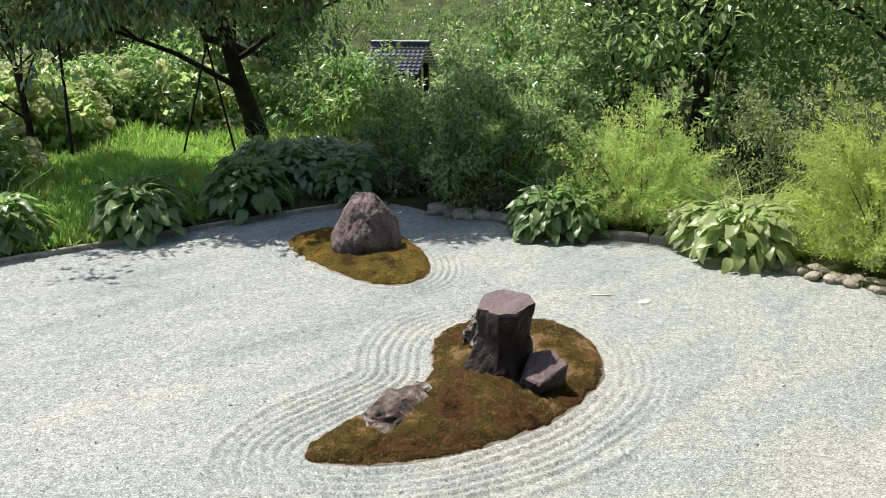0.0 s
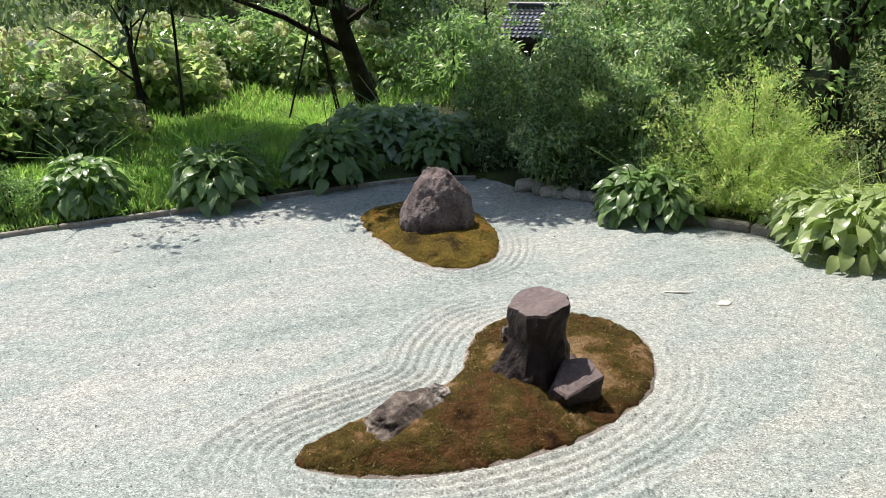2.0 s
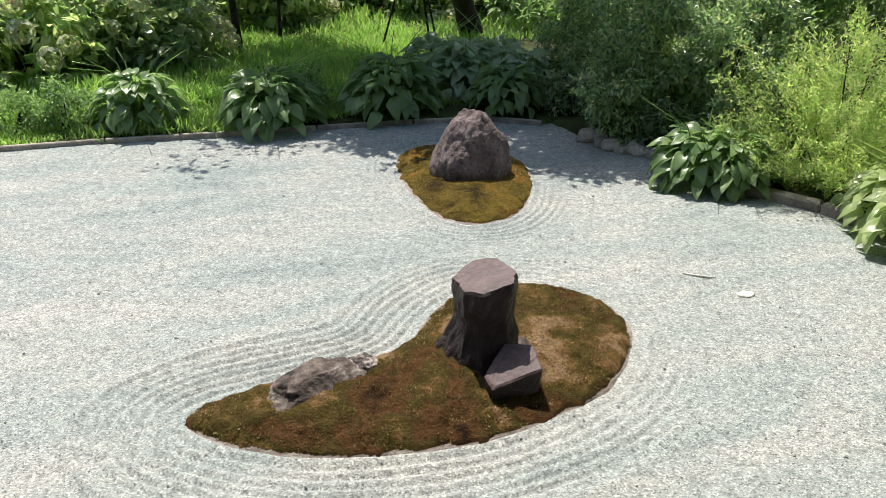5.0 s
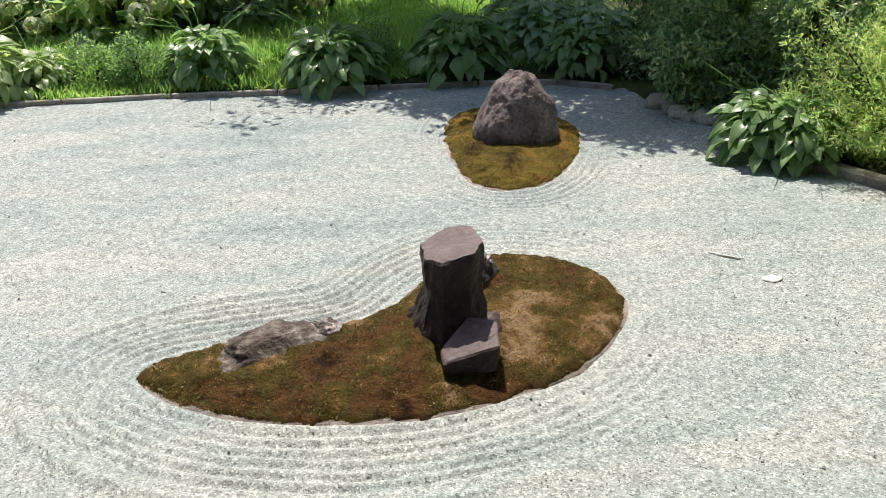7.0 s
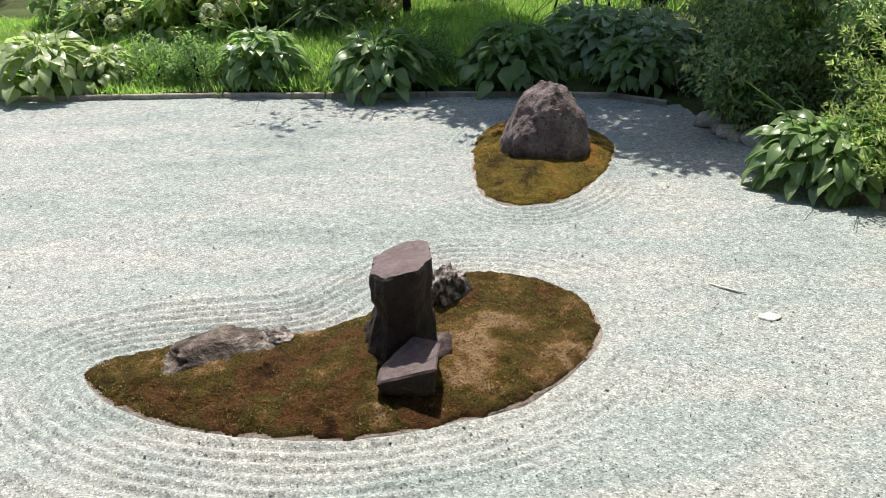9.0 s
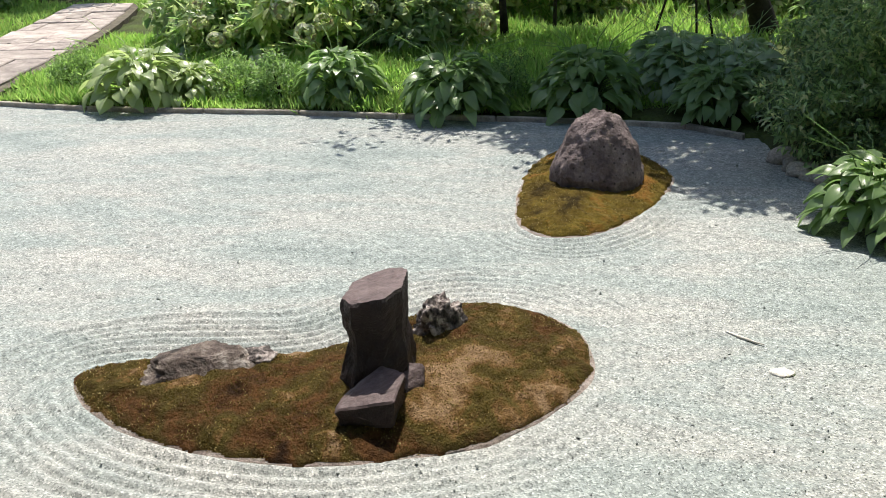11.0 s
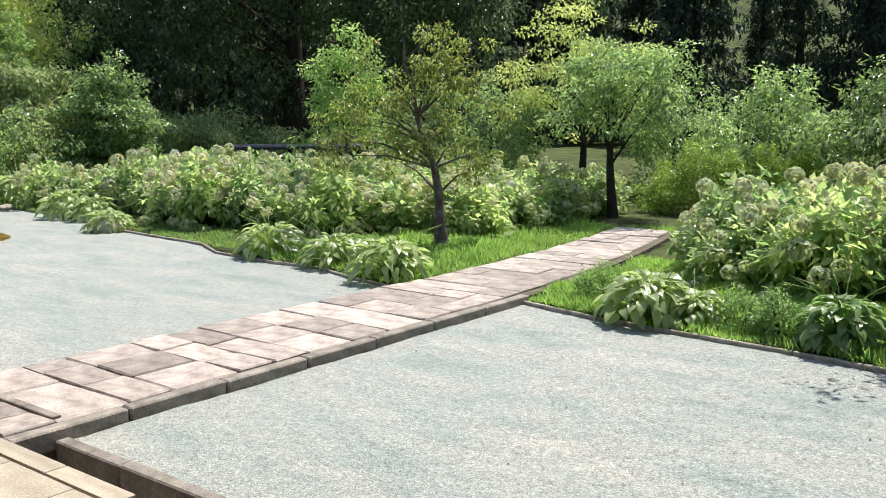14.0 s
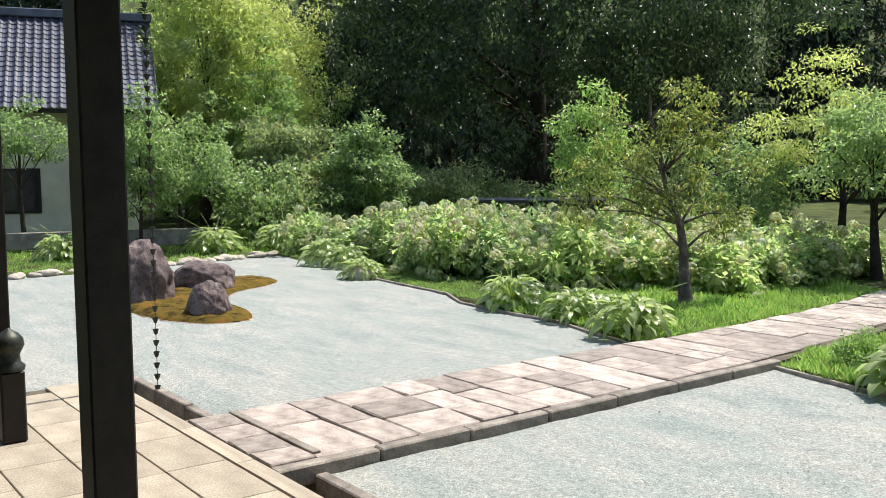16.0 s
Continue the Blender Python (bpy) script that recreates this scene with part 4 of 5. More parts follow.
dark_hosta = hosta("hosta", M["hosta"], "dark green hosta clump with broad ribbed leaves", 0.5, 0.42, 190, rng, 0.165, 0.105)
pale_hosta = hosta("hosta", M["hosta_pale"], "yellow-green hosta clump with broad leaves", 0.58, 0.4, 165, rng, 0.175, 0.11)
blue_hosta = hosta("hosta", M["hosta_blue"], "glossy blue-green large-leaved hosta clump", 0.55, 0.52, 140, rng, 0.185, 0.145)
for x, y, s in ((3.85, 5.55, 1.05), (5.05, 5.12, 1.15), (6.3, 5.1, 1.15), (7.45, 4.75, 0.9)):
    plant_at(dark_hosta, x, y, s)
for x, y, s in ((7.3, 5.5, 1.0), (7.75, 5.05, 0.9), (7.15, 6.0, 0.95), (7.8, 5.8, 0.9)):
    plant_at(blue_hosta, x, y, s)
plant_at(pale_hosta, 1.7, 5.72, 1.15)
plant_at(pale_hosta, 2.2, 5.8, 0.8)
for x, y, s in ((7.98, 2.15, 0.95), (8.15, 1.95, 0.85)):
    plant_at(dark_hosta, x, y, s, label="mid-green hosta clump with broad ribbed leaves")
for x, y, s in ((8.58, 0.36, 1.05), (8.75, 0.8, 0.95), (8.95, 0.35, 1.0)):
    plant_at(pale_hosta, x, y, s)
small_hosta = hosta("hosta", M["hosta_pale"], "yellow-green hosta clump with arching leaves", 0.56, 0.34, 120, rng, 0.175, 0.08)
for x, y, s in ((-5.75, 6.6, 1.3), (-4.05, 6.45, 1.2), (-2.5, 6.0, 1.3), (-14.6, 8.1, 1.7), (-13.6, 8.0, 1.3), (-19.3, 9.2, 2.0), (-19.8, 7.1, 1.8), (-20.2, 2.9, 1.7), (-11.4, 7.05, 1.1), (-19.0, 10.5, 1.6)):
    plant_at(small_hosta, x, y, s)
for p in (dark_hosta, pale_hosta, blue_hosta, small_hosta):
    remove_proto(p)


def shrub(name, x, y, size, material, label, r, leaf=0.05, n_clumps=140, per=55, clump=0.16, aspect=0.45, stems=9, droop=0.2, category="shrub", upright=0.0, z0=None):
    """A shrub: stems fanning from the ground, clumps of small leaves over an uneven dome."""
    z = max(gz(x, y), 0) if z0 is None else z0
    ob = thing(name, x, y, z, label, category)
    d = rand_unit(n_clumps, r)
    d[:, 2] = np.abs(d[:, 2]) * 1.15 - 0.28
    d = unit(d)
    rad = r.uniform(0.5, 1.0, (n_clumps, 1)) ** 0.5 * (1 + 0.26 * np.sin(d[:, :1] * 5 + x) * np.cos(d[:, 1:2] * 4 + y) + 0.12 * np.sin(d[:, 2:] * 11 + d[:, :1] * 7))
    C = d * rad * np.array(size) / 2 * (1, 1, 2)
    C[:, 2] = np.abs(C[:, 2]) * 0.95 + 0.08
    if upright:
        spray = unit(d * (1, 1, 0.6) + (0, 0, upright) + rand_unit(n_clumps, r) * 0.4)
        t = r.uniform(-1.0, 1.0, (n_clumps * per, 1))
        D = np.repeat(spray, per, 0)
        P = np.repeat(C * 0.88, per, 0) + D * t * clump * 2.3 + r.normal(size=D.shape) * clump * 0.16 - (t > 0) * t * t * clump * 0.5 * np.array([0, 0, 1.0])
        P[:, 2] = np.abs(P[:, 2])
        axis = unit(D * 0.8 + rand_unit(len(P), r) * 0.9)
        ln = leaf * r.uniform(0.6, 1.3, len(P))
        V, F = leaves(P, axis, rand_unit(len(P), r), ln, ln * aspect, 0.1, 0.1)
    else:
        V, F = clumps(C, clump, per, leaf, r, 0.75, aspect, droop)
    put("foliage", fast_mesh("foliage", V, F, material), ob)
    st = []
    for i in range(stems):
        c = C[i * (n_clumps // stems)]
        b = c * (0.12, 0.12, 0)
        st.append(tube([b, b * 0.4 + c * 0.45 + (0, 0, 0.05), c * 0.9], [0.01, 0.007, 0.003], 5))
    tagged(put("stem_tuft", fast_mesh("stem_tuft", *join(st), M["bark"], True), ob), kind="stuff")
    return ob


shrub("azalea", 9.0, 3.45, (2.3, 2.1, 1.7), M["azalea"], "large dark azalea shrub with sunlit olive leaf tips", rng, 0.065, 620, 80, 0.14, 0.42, 12)
shrub("azalea", 8.75, 4.9, (1.9, 1.5, 1.15), M["azalea"], "dark low azalea shrub behind the boulder", rng, 0.06, 340, 75, 0.14, 0.42, 10)
shrub("spirea", 8.95, 1.75, (1.75, 1.75, 1.2), M["spirea"], "bright green feathery spirea bush", rng, 0.042, 420, 100, 0.14, 0.26, 14, 0.2, upright=0.6)
shrub("spirea", 9.25, -0.6, (1.7, 1.9, 1.45), M["feather"], "light yellow-green feathery bush beside the stones", rng, 0.042, 520, 105, 0.14, 0.24, 14, 0.2, upright=0.55)
shrub("grey_bush", 9.75, 0.85, (1.2, 1.3, 1.35), M["greybush"], "thin grey-green bush with reddish tips", rng, 0.04, 170, 50, 0.13, 0.45, 16, 0.1)


def crown_tree(name, x, y, label, trunk, r, material, centre, radii, n_clumps, per, clump, leaf, bark="bark", limbs=9, aspect=0.5, droop=0.3, lean=(0, 0), z0=None, low=-0.6, flat=0.6, category="tree"):
    """A tree: a leaning tapered trunk, limbs to the clumps of an uneven crown."""
    z = gz(x, y) if z0 is None else z0
    ob = thing(name, x, y, z, label, category)
    c = np.array(centre, float)
    top = np.array([lean[0], lean[1], c[2] + 0.35 * radii[2]])
    tp = [np.array([lean[0] * t + 0.12 * trunk * 4 * math.sin(t * 5 + x), lean[1] * t + 0.1 * trunk * 4 * math.sin(t * 4 + y), top[2] * t]) for t in np.linspace(0, 1, 9)]
    tr = [trunk * (1.25 if i == 0 else 1) * (1 - 0.85 * i / 8) + 0.008 for i in range(9)]
    put("trunk", fast_mesh("trunk", *tube([p - (0, 0, 0.12) if i == 0 else p for i, p in enumerate(tp)], tr, 10), M[bark], True), ob)
    d = rand_unit(n_clumps * 2, r)
    d = d[d[:, 2] > low][:n_clumps]
    bumps = 1 + 0.38 * np.sin(d[:, :1] * 4.2 + x) * np.sin(d[:, 2:] * 5 + y) + 0.1 * np.sin(d[:, 1:2] * 9)
    C = c + d * np.array(radii) * bumps * (r.uniform(0.35, 1.0, (len(d), 1)) ** 0.45 + 0.3 * (r.random((len(d), 1)) > 0.88))
    pieces = []
    for i in range(limbs):
        e = C[i * (len(C) // limbs)]
        k = min(8, max(2, int(8 * np.clip((e[2] * 0.6) / max(top[2], 0.1), 0.25, 0.95))))
        b = tp[k]
        w = tr[k] * 0.4
        pieces.append(tube([b, b * 0.6 + e * 0.4 + (0, 0, 0.08 * radii[2]), b * 0.2 + e * 0.8 + (0, 0, 0.05 * radii[2]), e], [w, w * 0.7, w * 0.4, w * 0.12], 6))
        for _ in range(2):
            e2 = C[r.integers(len(C))]
            if np.linalg.norm(e2 - e) < radii[0] * 0.9:
                pieces.append(tube([b * 0.4 + e * 0.6 + (0, 0, 0.06 * radii[2]), (e + e2) / 2, e2], [w * 0.4, w * 0.25, w * 0.08], 5))
    put("branchwork", fast_mesh("branchwork", *join(pieces), M[bark], True), ob)
    put("crown", fast_mesh("crown", *clumps(C, clump, per, leaf, r, flat, aspect, droop), material), ob)
    return ob


cherry = crown_tree("cherry_tree", 8.8, 8.8, "old cherry tree with dark trunk and propped low limb", 0.155, rng, M["cherry"], (-1.95, -1.55, 2.75), (2.1, 1.4, 1.6), 310, 48, 0.36, 0.13, limbs=12, aspect=0.42, lean=(-1.3, -0.8), droop=0.8)
for a in ((-0.75, -0.55), (-1.5, -0.35), (-1.05, -1.1)):
    vv, ff = tube([(a[0], a[1], -0.05), (-1.1, -0.6, 1.55)], [0.015, 0.014], 7)
    put("prop_pole", fast_mesh("prop_pole", vv, ff, M["bark"], True), cherry, "thin bamboo prop under the limb")
vv, ff = tube([(-0.15, -0.05, 1.35), (-0.7, -0.35, 1.55), (-1.1, -0.6, 1.62), (-1.3, -0.75, 1.85)], [0.085, 0.07, 0.05, 0.02], 8)
put("low_limb", fast_mesh("low_limb", vv, ff, M["bark"], True), cherry)
over = np.stack([rng.uniform(5.4, 8.15, 330), rng.uniform(3.9, 6.7, 330), rng.uniform(3.1, 3.8, 330)], 1)
over = over[(over[:, 1] > 6.35 - 0.72 * (over[:, 0] - 4.7) + 0.35 * np.sin(over[:, 0] * 5)) & (wave(over[:, 0], over[:, 1], 2.4, 1) > -0.3)] - (8.8, 8.8, 0.05)
shade = np.stack([rng.uniform(4.6, 6.9, 130), rng.uniform(6.8, 7.9, 130), rng.uniform(3.3, 3.9, 130)], 1) - (8.8, 8.8, 0.05)
dense = np.stack([rng.uniform(6.3, 8.2, 150), rng.uniform(4.0, 6.4, 150), rng.uniform(3.1, 3.8, 150)], 1)
over = np.vstack([over, shade, dense[dense[:, 1] > 6.2 - 0.85 * (dense[:, 0] - 5.2)] - (8.8, 8.8, 0.05)])
put("crown", fast_mesh("crown", *clumps(over, 0.27, 42, 0.13, rng, 0.5, 0.45, 0.5), M["cherry"]), cherry, "outer spray of leaves over the gravel")
limb_ends = [(5.3, 6.2), (6.1, 5.6), (6.9, 5.0), (7.6, 4.5), (8.0, 4.3), (7.2, 6.0)]
pieces = [tube([(-0.9, -0.6, 2.3), ((x - 8.8) * 0.5, (y - 8.8) * 0.5, 3.1), (x - 8.8, y - 8.8, 3.5)], [0.06, 0.04, 0.012], 6) for x, y in limb_ends]
put("branchwork", fast_mesh("branchwork", *join(pieces), M["bark"], True), cherry)
crown_tree("small_tree", 5.45, 8.9, "slender crooked garden tree with dark leaves", 0.048, rng, M["cherry"], (-0.1, -0.1, 2.3), (1.4, 1.0, 1.1), 80, 50, 0.32, 0.12, limbs=9, lean=(-0.3, 0.0), droop=0.7)
crown_tree("small_tree", 6.1, 9.4, "slender young tree with a thin straight stem", 0.018, rng, M["cherry"], (0, 0, 2.9), (0.9, 0.9, 1.0), 50, 45, 0.3, 0.12, limbs=6)


def hydrangea(r, flowers, label, blue=0):
    ob = thing("hydrangea", 0, 0, -50, label, "hydrangea", "hydrangea bushes")
    d = rand_unit(70, r)
    d[:, 2] = np.abs(d[:, 2])
    C = d * (0.62, 0.62, 0.95) * r.uniform(0.55, 1, (70, 1)) + (0, 0, 0.12)
    put("foliage", fast_mesh("foliage", *clumps(C, 0.2, 18, 0.165, r, 0.7, 0.6, 0.35), M["hydrangea"]), ob)
    q = rand_unit(60, r)
    head = fast_mesh("flower_head", *leaves(q * 0.065 * (1, 1, 0.8), unit(np.cross(q, rand_unit(60, r))), q, np.full(60, 0.045), np.full(60, 0.04), 0.1), M["blue_flower" if blue else "flower"])
    for i in range(flowers):
        e = unit(r.normal(size=3) * (1, 1, 0.5) + (0, 0, 0.5)) * (0.78, 0.78, 1.12) + (0, 0, 0.1)
        put("flower_head", head, ob, "faded greenish flower head" if not blue else "pale blue flower head", pose(*e, r.uniform(-30, 30), r.uniform(-30, 30), r.uniform(0, 360)) @ Matrix.Scale(r.uniform(1.2, 1.9), 4))
    tagged(put("stem_tuft", fast_mesh("stem_tuft", *join([tube([(0, 0, 0), c * 0.6, c], [0.012, 0.009, 0.005], 4) for c in C[:14]]), M["bark"], True), ob), kind="stuff")
    return ob


hyd = [hydrangea(rng, n, "leafy hydrangea bush with faded green flower heads") for n in (16, 22, 9)]
hyd_blue = hydrangea(rng, 4, "leafy hydrangea bush with pale blue flowers", 1)
spots = []
for i in range(17):
    for j in range(9):
        x, y = -17.5 + i * 0.95 + random.uniform(-0.3, 0.3), 8.2 + j * 0.95 + random.uniform(-0.3, 0.3)
        front = 8.4 + max(0, x + 7.7) * 0.72 + max(0, -11.8 - x) * 0.1
        if front < y < front + 7.0 and x < -2.9 and abs(x - float(path_mid(y)[0])) > 1.6 and math.hypot(x + 4.05, y - 9.05) > 0.7:
            spots.append((x, y))
for i in range(8):
    for j in range(6):
        x, y = 0.3 + i * 0.85 + random.uniform(-0.25, 0.25), 8.3 + j * 0.9 + random.uniform(-0.25, 0.25)
        if not (5.0 < x < 9.5 and y < 10.2) and x - float(path_mid(y)[0]) > 1.3 and x > 0.95:
            spots.append((x, y))
for k in range(16):
    spots.append((4.2 + k * 0.4 + random.uniform(-0.2, 0.2), 10.8 + random.uniform(-0.4, 1.6)))
for k, (x, y) in enumerate(spots):
    s = random.uniform(0.85, 1.2)
    plant_at(hyd_blue if k % 29 == 11 else hyd[k % 3], x, y, s, sz=s * random.uniform(0.85, 1.15))
for p in (*hyd, hyd_blue):
    remove_proto(p)

# crooked little tree beside the path
gum = thing("crooked_tree", -4.05, 9.05, gz(-4.05, 9.05), "crooked grey-barked small tree beside the path", "tree")
trunk_pts = [(0.1, 0, -0.05), (0.05, 0.0, 0.5), (0.02, 0.02, 0.95), (-0.1, 0.05, 1.4), (-0.38, 0.1, 1.85), (-0.55, 0.12, 2.3), (-0.62, 0.1, 2.8), (-0.78, 0.05, 3.3), (-0.75, 0.0, 3.75)]
put("trunk", fast_mesh("trunk", *tube(trunk_pts, [0.15, 0.095, 0.08, 0.068, 0.052, 0.043, 0.034, 0.024, 0.01], 10), M["bark_pale"], True), gum)
reach = rng.uniform(-1.25, 1.05, 26)
rise = np.clip(2.75 + rng.normal(size=26) * 0.7, 1.6, 4.0) - np.abs(reach) * 0.25
ends = np.stack([reach * 0.6 + rng.normal(size=26) * 0.35 - 0.2, reach * 0.8 + rng.normal(size=26) * 0.35, rise], 1)
pieces = [tube([trunk_pts[min(8, max(2, int(e[2] * 1.9)))], (np.array(trunk_pts[min(8, max(2, int(e[2] * 1.9)))]) + e) / 2 + (0, 0, 0.1), e], [0.028, 0.016, 0.005], 6) for e in ends]
put("branchwork", fast_mesh("branchwork", *join(pieces), M["bark_pale"], True), gum)
C = np.repeat(ends, 6, 0) + rng.normal(size=(156, 3)) * 0.2
put("crown", fast_mesh("crown", *clumps(C, 0.17, 48, 0.085, rng, 0.7, 0.45, 0.4), M["gum"]), gum)

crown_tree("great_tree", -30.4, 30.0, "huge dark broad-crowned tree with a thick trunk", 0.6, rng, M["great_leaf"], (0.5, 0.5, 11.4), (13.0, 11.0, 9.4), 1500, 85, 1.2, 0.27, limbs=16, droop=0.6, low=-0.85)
crown_tree("young_tree", -8.6, 11.4, "slim fresh-green young tree among hydrangeas", 0.05, rng, M["young"], (0, 0, 2.7), (0.85, 0.85, 1.5), 90, 45, 0.28, 0.12, limbs=10, bark="bark_pale")
crown_tree("garden_tree", -3.5, 14.6, "forked garden tree with glossy leaves beside the path", 0.11, rng, M["mid_tree"], (0.1, 0, 2.7), (1.3, 1.3, 1.1), 120, 55, 0.32, 0.12, limbs=9)
crown_tree("garden_tree", -6.6, 18.6, "layered light-green garden tree", 0.12, rng, M["bright_tree"], (0, 0, 3.0), (2.0, 2.0, 1.9), 150, 55, 0.4, 0.12, limbs=10, flat=0.35)
for x, y, s, mt in ((-8.7, 17.2, 1.6, "mid_tree"), (-10.6, 16.5, 1.3, "greybush"), (-4.9, 21, 1.6, "mid_tree"), (-1.5, 19.5, 1.5, "mid_tree"), (1.5, 18, 1.7, "dark_tree")):
    crown_tree("garden_tree", x, y, "bushy green garden tree behind the hydrangeas", 0.08, rng, M[mt], (0, 0, s * 1.0), (s, s, s * 1.05), 170, 60, 0.34, 0.13, limbs=8, low=-0.95)
crown_tree("tall_tree", -28.5, 10.6, "tall yellow-green sunlit tree beside the house", 0.22, rng, M["bright_tree"], (0, 0, 6.2), (2.0, 2.2, 5.4), 420, 60, 0.45, 0.17, limbs=12)
crown_tree("tall_tree", -33, 15.0, "tall light-green tree on the slope", 0.22, rng, M["bright_tree"], (0, 0, 6.0), (2.6, 2.8, 5.2), 330, 60, 0.5, 0.18, limbs=12)
crown_tree("garden_tree", -21.7, 6.9, "small leaning garden tree by the far court", 0.09, rng, M["mid_tree"], (0.2, -0.2, 2.4), (1.6, 1.7, 1.5), 190, 50, 0.3, 0.13, limbs=8, lean=(0.3, -0.4))
crown_tree("garden_tree", -20.9, 5.3, "small dark-leaved garden tree by the far court", 0.06, rng, M["mid_tree"], (0, 0, 2.3), (1.0, 1.1, 1.9), 140, 45, 0.27, 0.13, limbs=8)
crown_tree("garden_tree", -23.4, 2.6, "spreading garden tree before the house wall", 0.08, rng, M["mid_tree"], (0, 0, 3.1), (1.2, 1.6, 0.9), 90, 50, 0.36, 0.13, limbs=8)
for x, y, h, w, mt in ((-27.2, 12.2, 3.0, 1.8, "young"), (-31.5, 13.6, 4.2, 2.2, "mid_tree"), (-36, 17.5, 5.0, 2.6, "young"), (-24.0, 11.8, 2.2, 1.4, "greybush"), (-39, 13.0, 6.0, 2.8, "mid_tree"), (-34, 11.0, 5.2, 2.0, "bright_tree"), (-21.5, 13.4, 1.9, 1.3, "mid_tree"), (-42, 20.0, 5.5, 3.0, "mid_tree")):
    crown_tree("garden_tree", x, y, "sunlit leafy tree of the far garden", 0.12, rng, M[mt], (0, 0, h), (w, w, h * 0.9), 230, 60, 0.4, 0.16, limbs=9, low=-0.95, flat=0.4)
for i in range(26):
    x, y = -21 - random.uniform(0, 14), 9.5 + i * 0.5 + random.uniform(-1, 1)
    s = random.uniform(0.8, 1.9)
    crown_tree("garden_bush", x, y, "leafy green bush of the far garden", 0.05, rng, M[random.choice(("mid_tree", "young", "greybush", "mid_tree"))], (0, 0, s * 0.75), (s, s, s * 0.8), 60, 45, 0.42, 0.17, limbs=5, category="bush", low=-0.95)
shrub("round_bush", -23.2, 10.0, (2.0, 2.0, 1.5), M["spirea"], "rounded light green bush by the far court", rng, 0.09, 120, 60, 0.24, 0.3, 8, upright=0.4)
for x, y, s, h in ((-2.2, 16.9, 3.0, 1.55), (-0.7, 17.6, 2.2, 1.4)):
    shrub("clipped_bush", x, y, (s, s * 0.8, h), M["clipped"], "rounded clipped evergreen bush", rng, 0.07, 420, 50, 0.16, 0.5, 8)

# dark wall of trees behind the shrubs
for x, y, h, s in ((12.6, 4.7, 2.6, 2.0), (11.8, 2.9, 2.5, 1.9), (12.2, 0.2, 2.6, 2.0), (12.0, -2.6, 2.6, 2.0), (15.4, 6.9, 2.2, 2.0), (14.5, 4.0, 3.2, 2.4), (15, 0.5, 3.0, 2.4), (11.5, 16.2, 2.6, 2.0), (7.5, 17.2, 2.6, 1.9), (4.0, 17.8, 2.8, 2.0), (17, 7.0, 2.4, 2.4), (26, 22, 2.5, 2.8), (24, 27, 2.5, 2.8), (28, 17, 2.5, 2.8), (19, 25, 2.6, 2.6), (10.6, 11.6, 2.2, 1.3)):
    crown_tree("woodland_tree", x, y, "dense dark woodland tree behind the garden", 0.12, rng, M["dark_tree" if (x * 7 + y * 3) % 2 < 1.2 else "mid_tree"], (0, 0, h), (s, s, h * 0.85), 150, 56, 0.46, 0.125, limbs=8, low=-0.9)
for x, y in ((11.3, 5.6), (8.9, 12.0), (7.0, 12.6), (10.4, 13.6), (15.8, 8.6), (10.3, 8.7)):
    crown_tree("garden_bush", x, y, "leafy sunlit bush below the trees", 0.04, rng, M["young"], (0, 0, 0.7), (0.9, 0.9, 0.7), 60, 45, 0.3, 0.13, limbs=5, category="bush", low=-0.9)


def cedar(r, label):
    ob = thing("cedar", 0, 0, -50, label, "conifer", "cedar wood")
    put("trunk", fast_mesh("trunk", *tube([(0, 0, -0.5), (0, 0, 8), (0.1, 0, 17), (0.1, 0.1, 21)], [0.35, 0.28, 0.12, 0.02], 8), M["bark"], True), ob)
    z = 21 - 19.5 * r.random(330) ** 0.75
    a = r.uniform(0, 2 * math.pi, 330)
    rad = (22 - z) / 20 * 3.3 * r.uniform(0.3, 1, 330) + 0.15
    C = np.stack([rad * np.cos(a), rad * np.sin(a), z - rad * 0.25], 1)
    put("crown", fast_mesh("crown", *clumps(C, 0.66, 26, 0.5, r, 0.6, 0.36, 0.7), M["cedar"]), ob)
    return ob


cedars = [cedar(rng, "tall dark cedar in the wood behind") for _ in range(3)]
k = 0
for ring_r, num in ((66, 30), (75, 26)):
    for i in range(num):
        az = radians(62 + 112 * (i + random.uniform(-0.4, 0.4)) / num)
        x, y = 6 + ring_r * math.cos(az) + random.uniform(-2, 2), -4 + ring_r * math.sin(az) + random.uniform(-2, 2)
        if x < -20 and y < 6:
            continue
        s = random.uniform(0.75, 1.15)
        plant_at(cedars[k % 3], x, y, s, sz=s * random.uniform(0.85, 1.1))
        k += 1
for p in cedars:
    remove_proto(p)


for x, y, w in ((2.7, 5.85, 0.6), (3.2, 5.65, 0.5), (0.75, 6.2, 0.5), (5.5, 5.6, 0.5)):
    shrub("weed_clump", x, y, (w, w, 0.38), M["young"], "tangled clump of green weeds at the edge", rng, 0.05, 60, 36, 0.1, 0.4, 6, 0.2, "weeds")


# ---- grass ----
def grass_patch(name, label, count, where, r, h=(0.06, 0.16)):
    """Blades scattered where the test allows."""
    P = where(r, count)
    P = np.column_stack([P, ground_z(P[:, 0], P[:, 1]) - 0.01])
    P = P[P[:, 2] > -0.03]
    up = unit(np.array([0, 0, 1.0]) + r.normal(size=P.shape) * 0.42)
    ln = r.uniform(*h, len(P)) * (1 + 0.5 * wave(P[:, 0], P[:, 1], 1.7))
    me = fast_mesh(name, *leaves(P, up, rand_unit(len(P), r), ln, 0.011 + ln * 0.03, 0.1, 0.3), M["grass"])
    return tagged(put(name, me), label, "grass", kind="stuff")


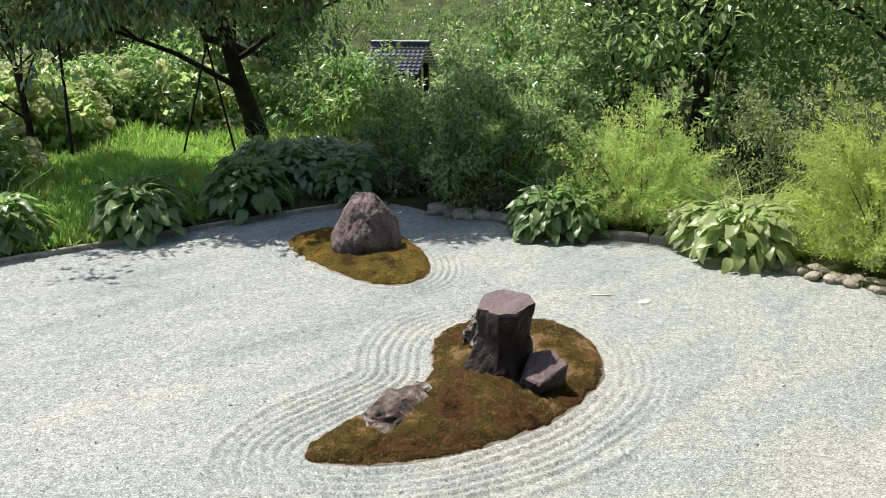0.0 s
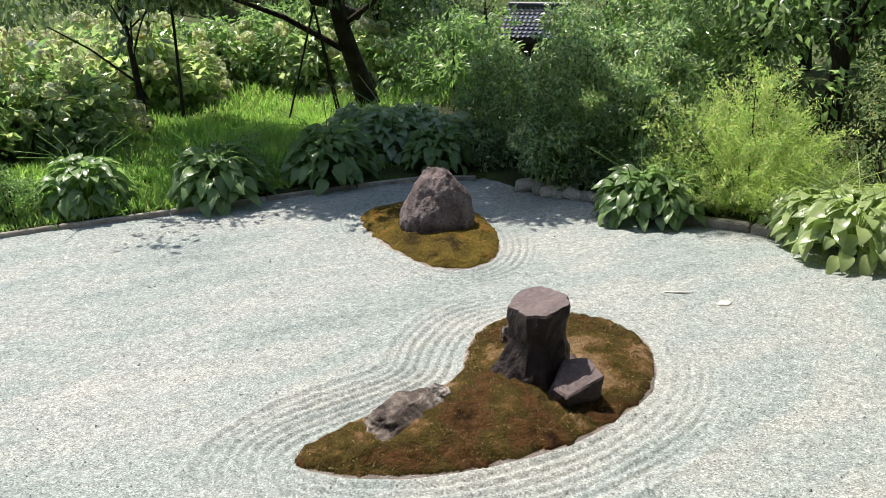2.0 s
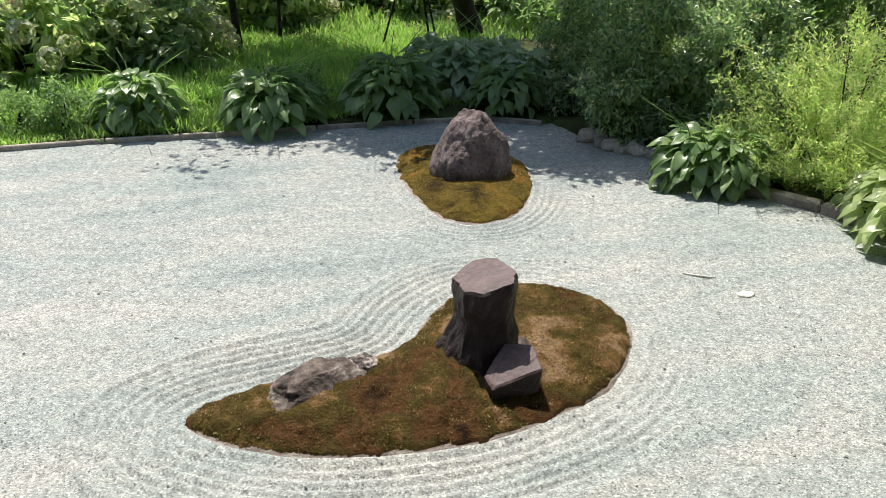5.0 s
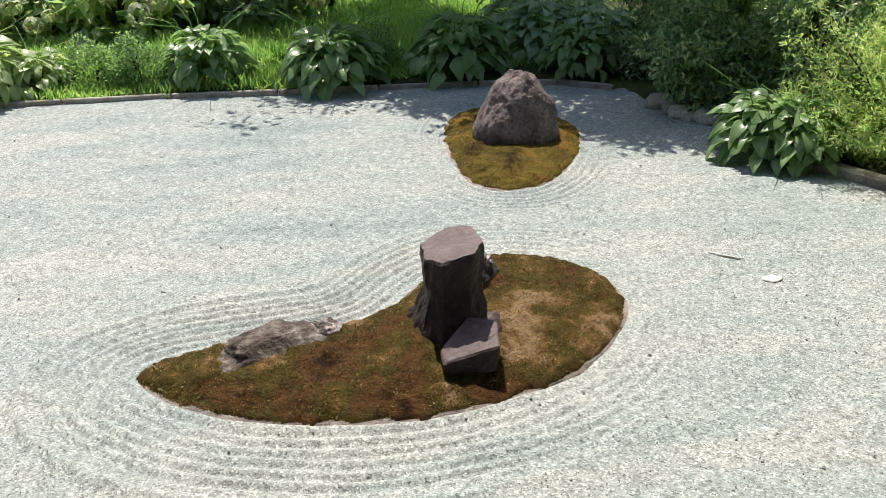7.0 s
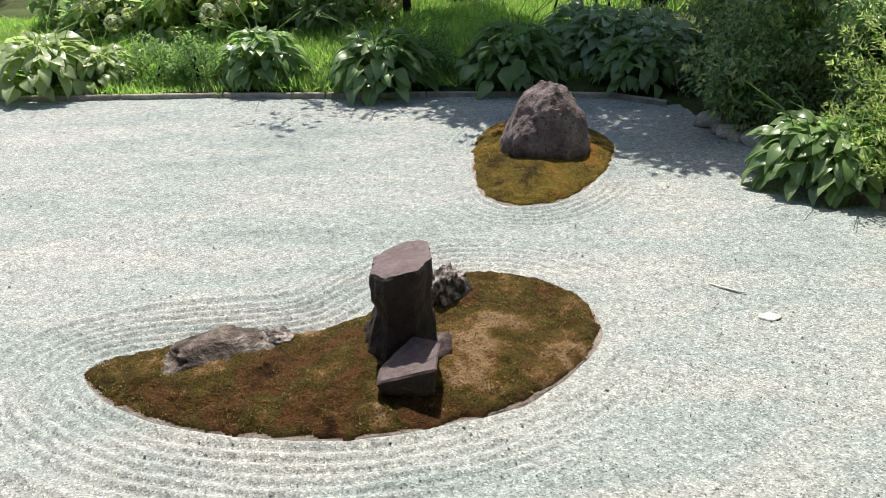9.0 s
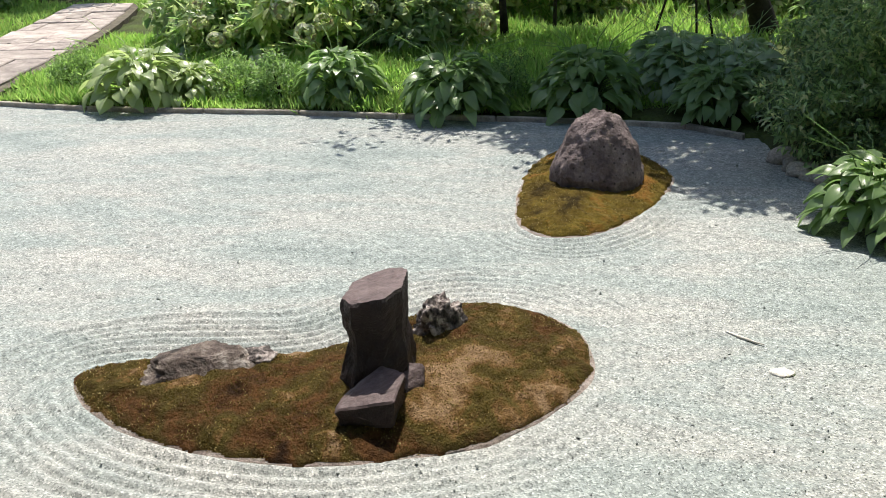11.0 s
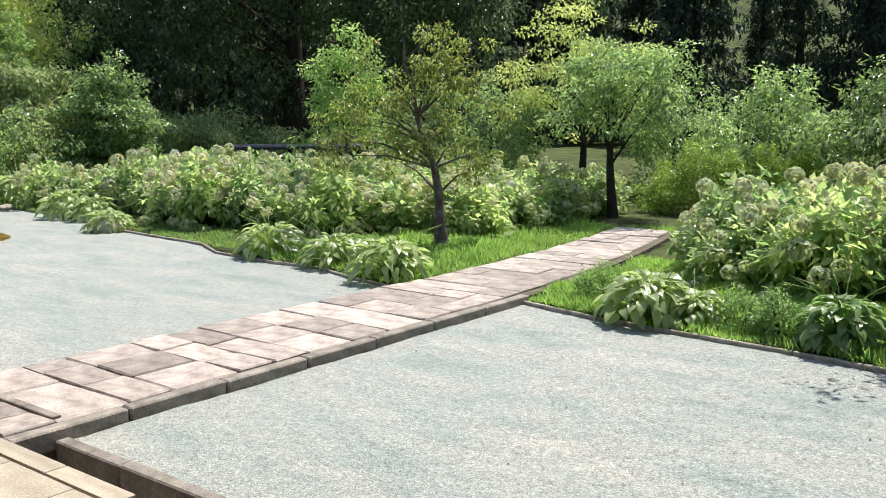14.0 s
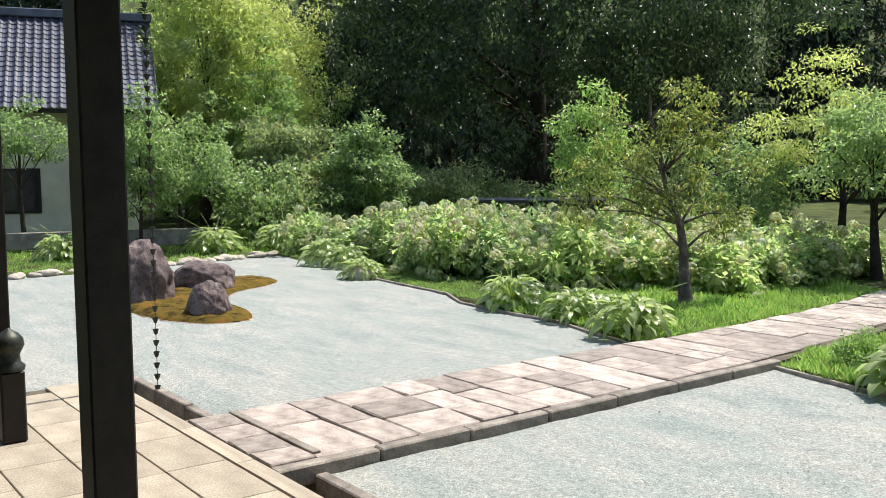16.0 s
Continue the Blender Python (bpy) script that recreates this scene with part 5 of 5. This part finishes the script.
def rect(x0, x1, y0, y1):
    return lambda r, n: np.stack([r.uniform(x0, x1, n), r.uniform(y0, y1, n)], 1)


grass_patch("grass", "bright uneven grass and weeds behind the court", 65000, rect(-0.1, 8.0, 5.0, 9.5), rng, (0.04, 0.15))
grass_patch("grass", "sunlit grass under the trees", 16000, rect(3.5, 12, 8, 13), rng, (0.06, 0.2))
grass_patch("grass", "bright grass verge beside the path", 30000, rect(-6.0, -1.0, 5.6, 13.5), rng, (0.05, 0.16))
grass_patch("grass", "short lawn strip beside the far court", 14000, rect(-14, -5.5, 6.6, 8.9), rng, (0.03, 0.08))
grass_patch("grass", "grass below the far trees", 14000, rect(-26, -16.5, 1, 12), rng, (0.05, 0.14))


# ---- house and gate roof ----
def tiled_roof(parent, x0, x1, y0, z0, y1, z1, pitch, r):
    """Rows of curved tiles from the eave (y0, z0) up to the ridge (y1, z1)."""
    slope = math.hypot(y1 - y0, z1 - z0)
    ang = math.degrees(math.atan2(z1 - z0, abs(y1 - y0)))
    sgn = 1 if y1 > y0 else -1
    nu = int((x1 - x0) / pitch)
    nr = int(slope / pitch)
    prof = np.array([(-0.5, 0.0), (-0.3, -0.12), (0.0, -0.16), (0.25, -0.04), (0.38, 0.12), (0.5, 0.0)]) * pitch
    for i in range(nr):
        V, F = [], []
        for j in range(nu):
            b = len(V)
            for u, lift in ((0, 0.05), (1.12, 0.0)):
                for px, pz in prof:
                    t = (i + u) * pitch
                    V.append((x0 + (j + 0.5) * pitch + px, y0 + sgn * (t * math.cos(radians(ang)) - pz * math.sin(radians(ang))), z0 + t * math.sin(radians(ang)) + (pz + lift) * math.cos(radians(ang))))
            F += [(b + q, b + q + 1, b + 7 + q, b + 6 + q) for q in range(5)]
        put("tile_course", fast_mesh("tile_course", V, F, M["roof_tile"]), parent)


house = thing("house", -27.1, 2.6, 0.42, "cream-walled house with a blue-grey tiled roof", "house", rz=73.4)
HW = 9.0
box("wall", -HW, 4.6, 0, 6, 0, 4.3, "plaster", 0, house)
tiled_roof(house, -HW - 0.6, 5.3, -1.0, 4.15, 3.0, 7.7, 0.28, rng)
tiled_roof(house, -HW - 0.6, 5.3, 7.0, 4.15, 3.0, 7.7, 0.28, rng)
box("eave_board", -HW - 0.6, 5.3, -0.95, -0.85, 4.0, 4.14, "dark_wood", 0.01, house)
box("ridge", -HW - 0.6, 5.3, 2.8, 3.2, 7.65, 7.95, "roof_tile", 0.03, house)
for x in (-5.5, -2.4, 0.7, 3.0):
    win = box("window", x - 0.7, x + 0.7, -0.05, 0.02, 0.7, 2.2, "dark_wood", 0.01, house, "dark framed window")
    part("pane", box_bm(x - 0.62, x - 0.03, -0.065, -0.055, 0.78, 2.12, 0), M["glass_dark"], win)
    part("pane", box_bm(x + 0.03, x + 0.62, -0.065, -0.055, 0.78, 2.12, 0), M["glass_dark"], win)
fence = thing("low_fence", -21.9, 4.5, gz(-21.9, 4.5), "low weathered timber and stone fence before the house", "fence", rz=73)
box("rail", -4.5, 3.4, -0.1, 0.12, 0.1, 0.6, "concrete", 0.02, fence, "low stone wall")
for x in (-3.9, -3.55):
    box("post", x - 0.07, x + 0.07, -0.28, -0.14, -0.1, 1.3, "edge_wood", 0.015, fence)

gate = thing("roofed_gate", 18.0, 16.1, -2.2, "small gatehouse with a dark tiled roof below the garden", "gate", rz=-60)
tiled_roof(gate, -0.95, 0.8, -0.65, 2.1, 0.25, 2.85, 0.14, rng)
tiled_roof(gate, -0.95, 0.8, 1.15, 2.1, 0.25, 2.85, 0.14, rng)
box("ridge", -0.95, 0.8, 0.17, 0.33, 2.83, 2.96, "roof_tile", 0.03, gate)
box("eave_board", -0.92, 0.77, -0.64, -0.57, 1.97, 2.1, "dark_wood", 0.01, gate)
for x in (-0.65, 0.5):
    for y in (-0.25, 0.75):
        box("post", x - 0.07, x + 0.07, y - 0.07, y + 0.07, 0, 2.3, "dark_wood", 0.01, gate)
box("gable_wall", -0.65, 0.5, 0.2, 0.3, 0.2, 2.3, "dark_wood", 0.0, gate)

# shallow stone pot base under the far hosta
rock("planter_stone", -11.4, 6.95, 0.0, (0.85, 0.6, 0.3), M["edge_stone"], "flat dark stone under a hosta clump", 10, 0.15, 41, (), 2.2, 4)

# ---- far garden furniture ----
rack = thing("covered_rack", -17.6, 17.9, gz(-17.6, 17.9), "long low rack under a dark blue cover", "rack", rz=43)
box("cover", -2.6, 2.6, -0.6, 0.6, 1.28, 1.44, "roof_tile", 0.05, rack, "dark blue sheet cover", 0.05)
for x in (-2.3, 0.0, 2.3):
    box("post", x - 0.06, x + 0.06, -0.06, 0.06, -0.1, 1.28, "dark_wood", 0.01, rack)
block = thing("stone_monument", -27.0, 14.6, gz(-27.0, 14.6), "squat grey stone block on a plinth in the far garden", "monument", rz=60)
box("plinth", -0.7, 0.7, -0.5, 0.5, -0.05, 0.35, "concrete", 0.04, block)
box("slab", -0.5, 0.5, -0.3, 0.3, 0.35, 0.95, "edge_stone", 0.06, block, "grey worn stone block")
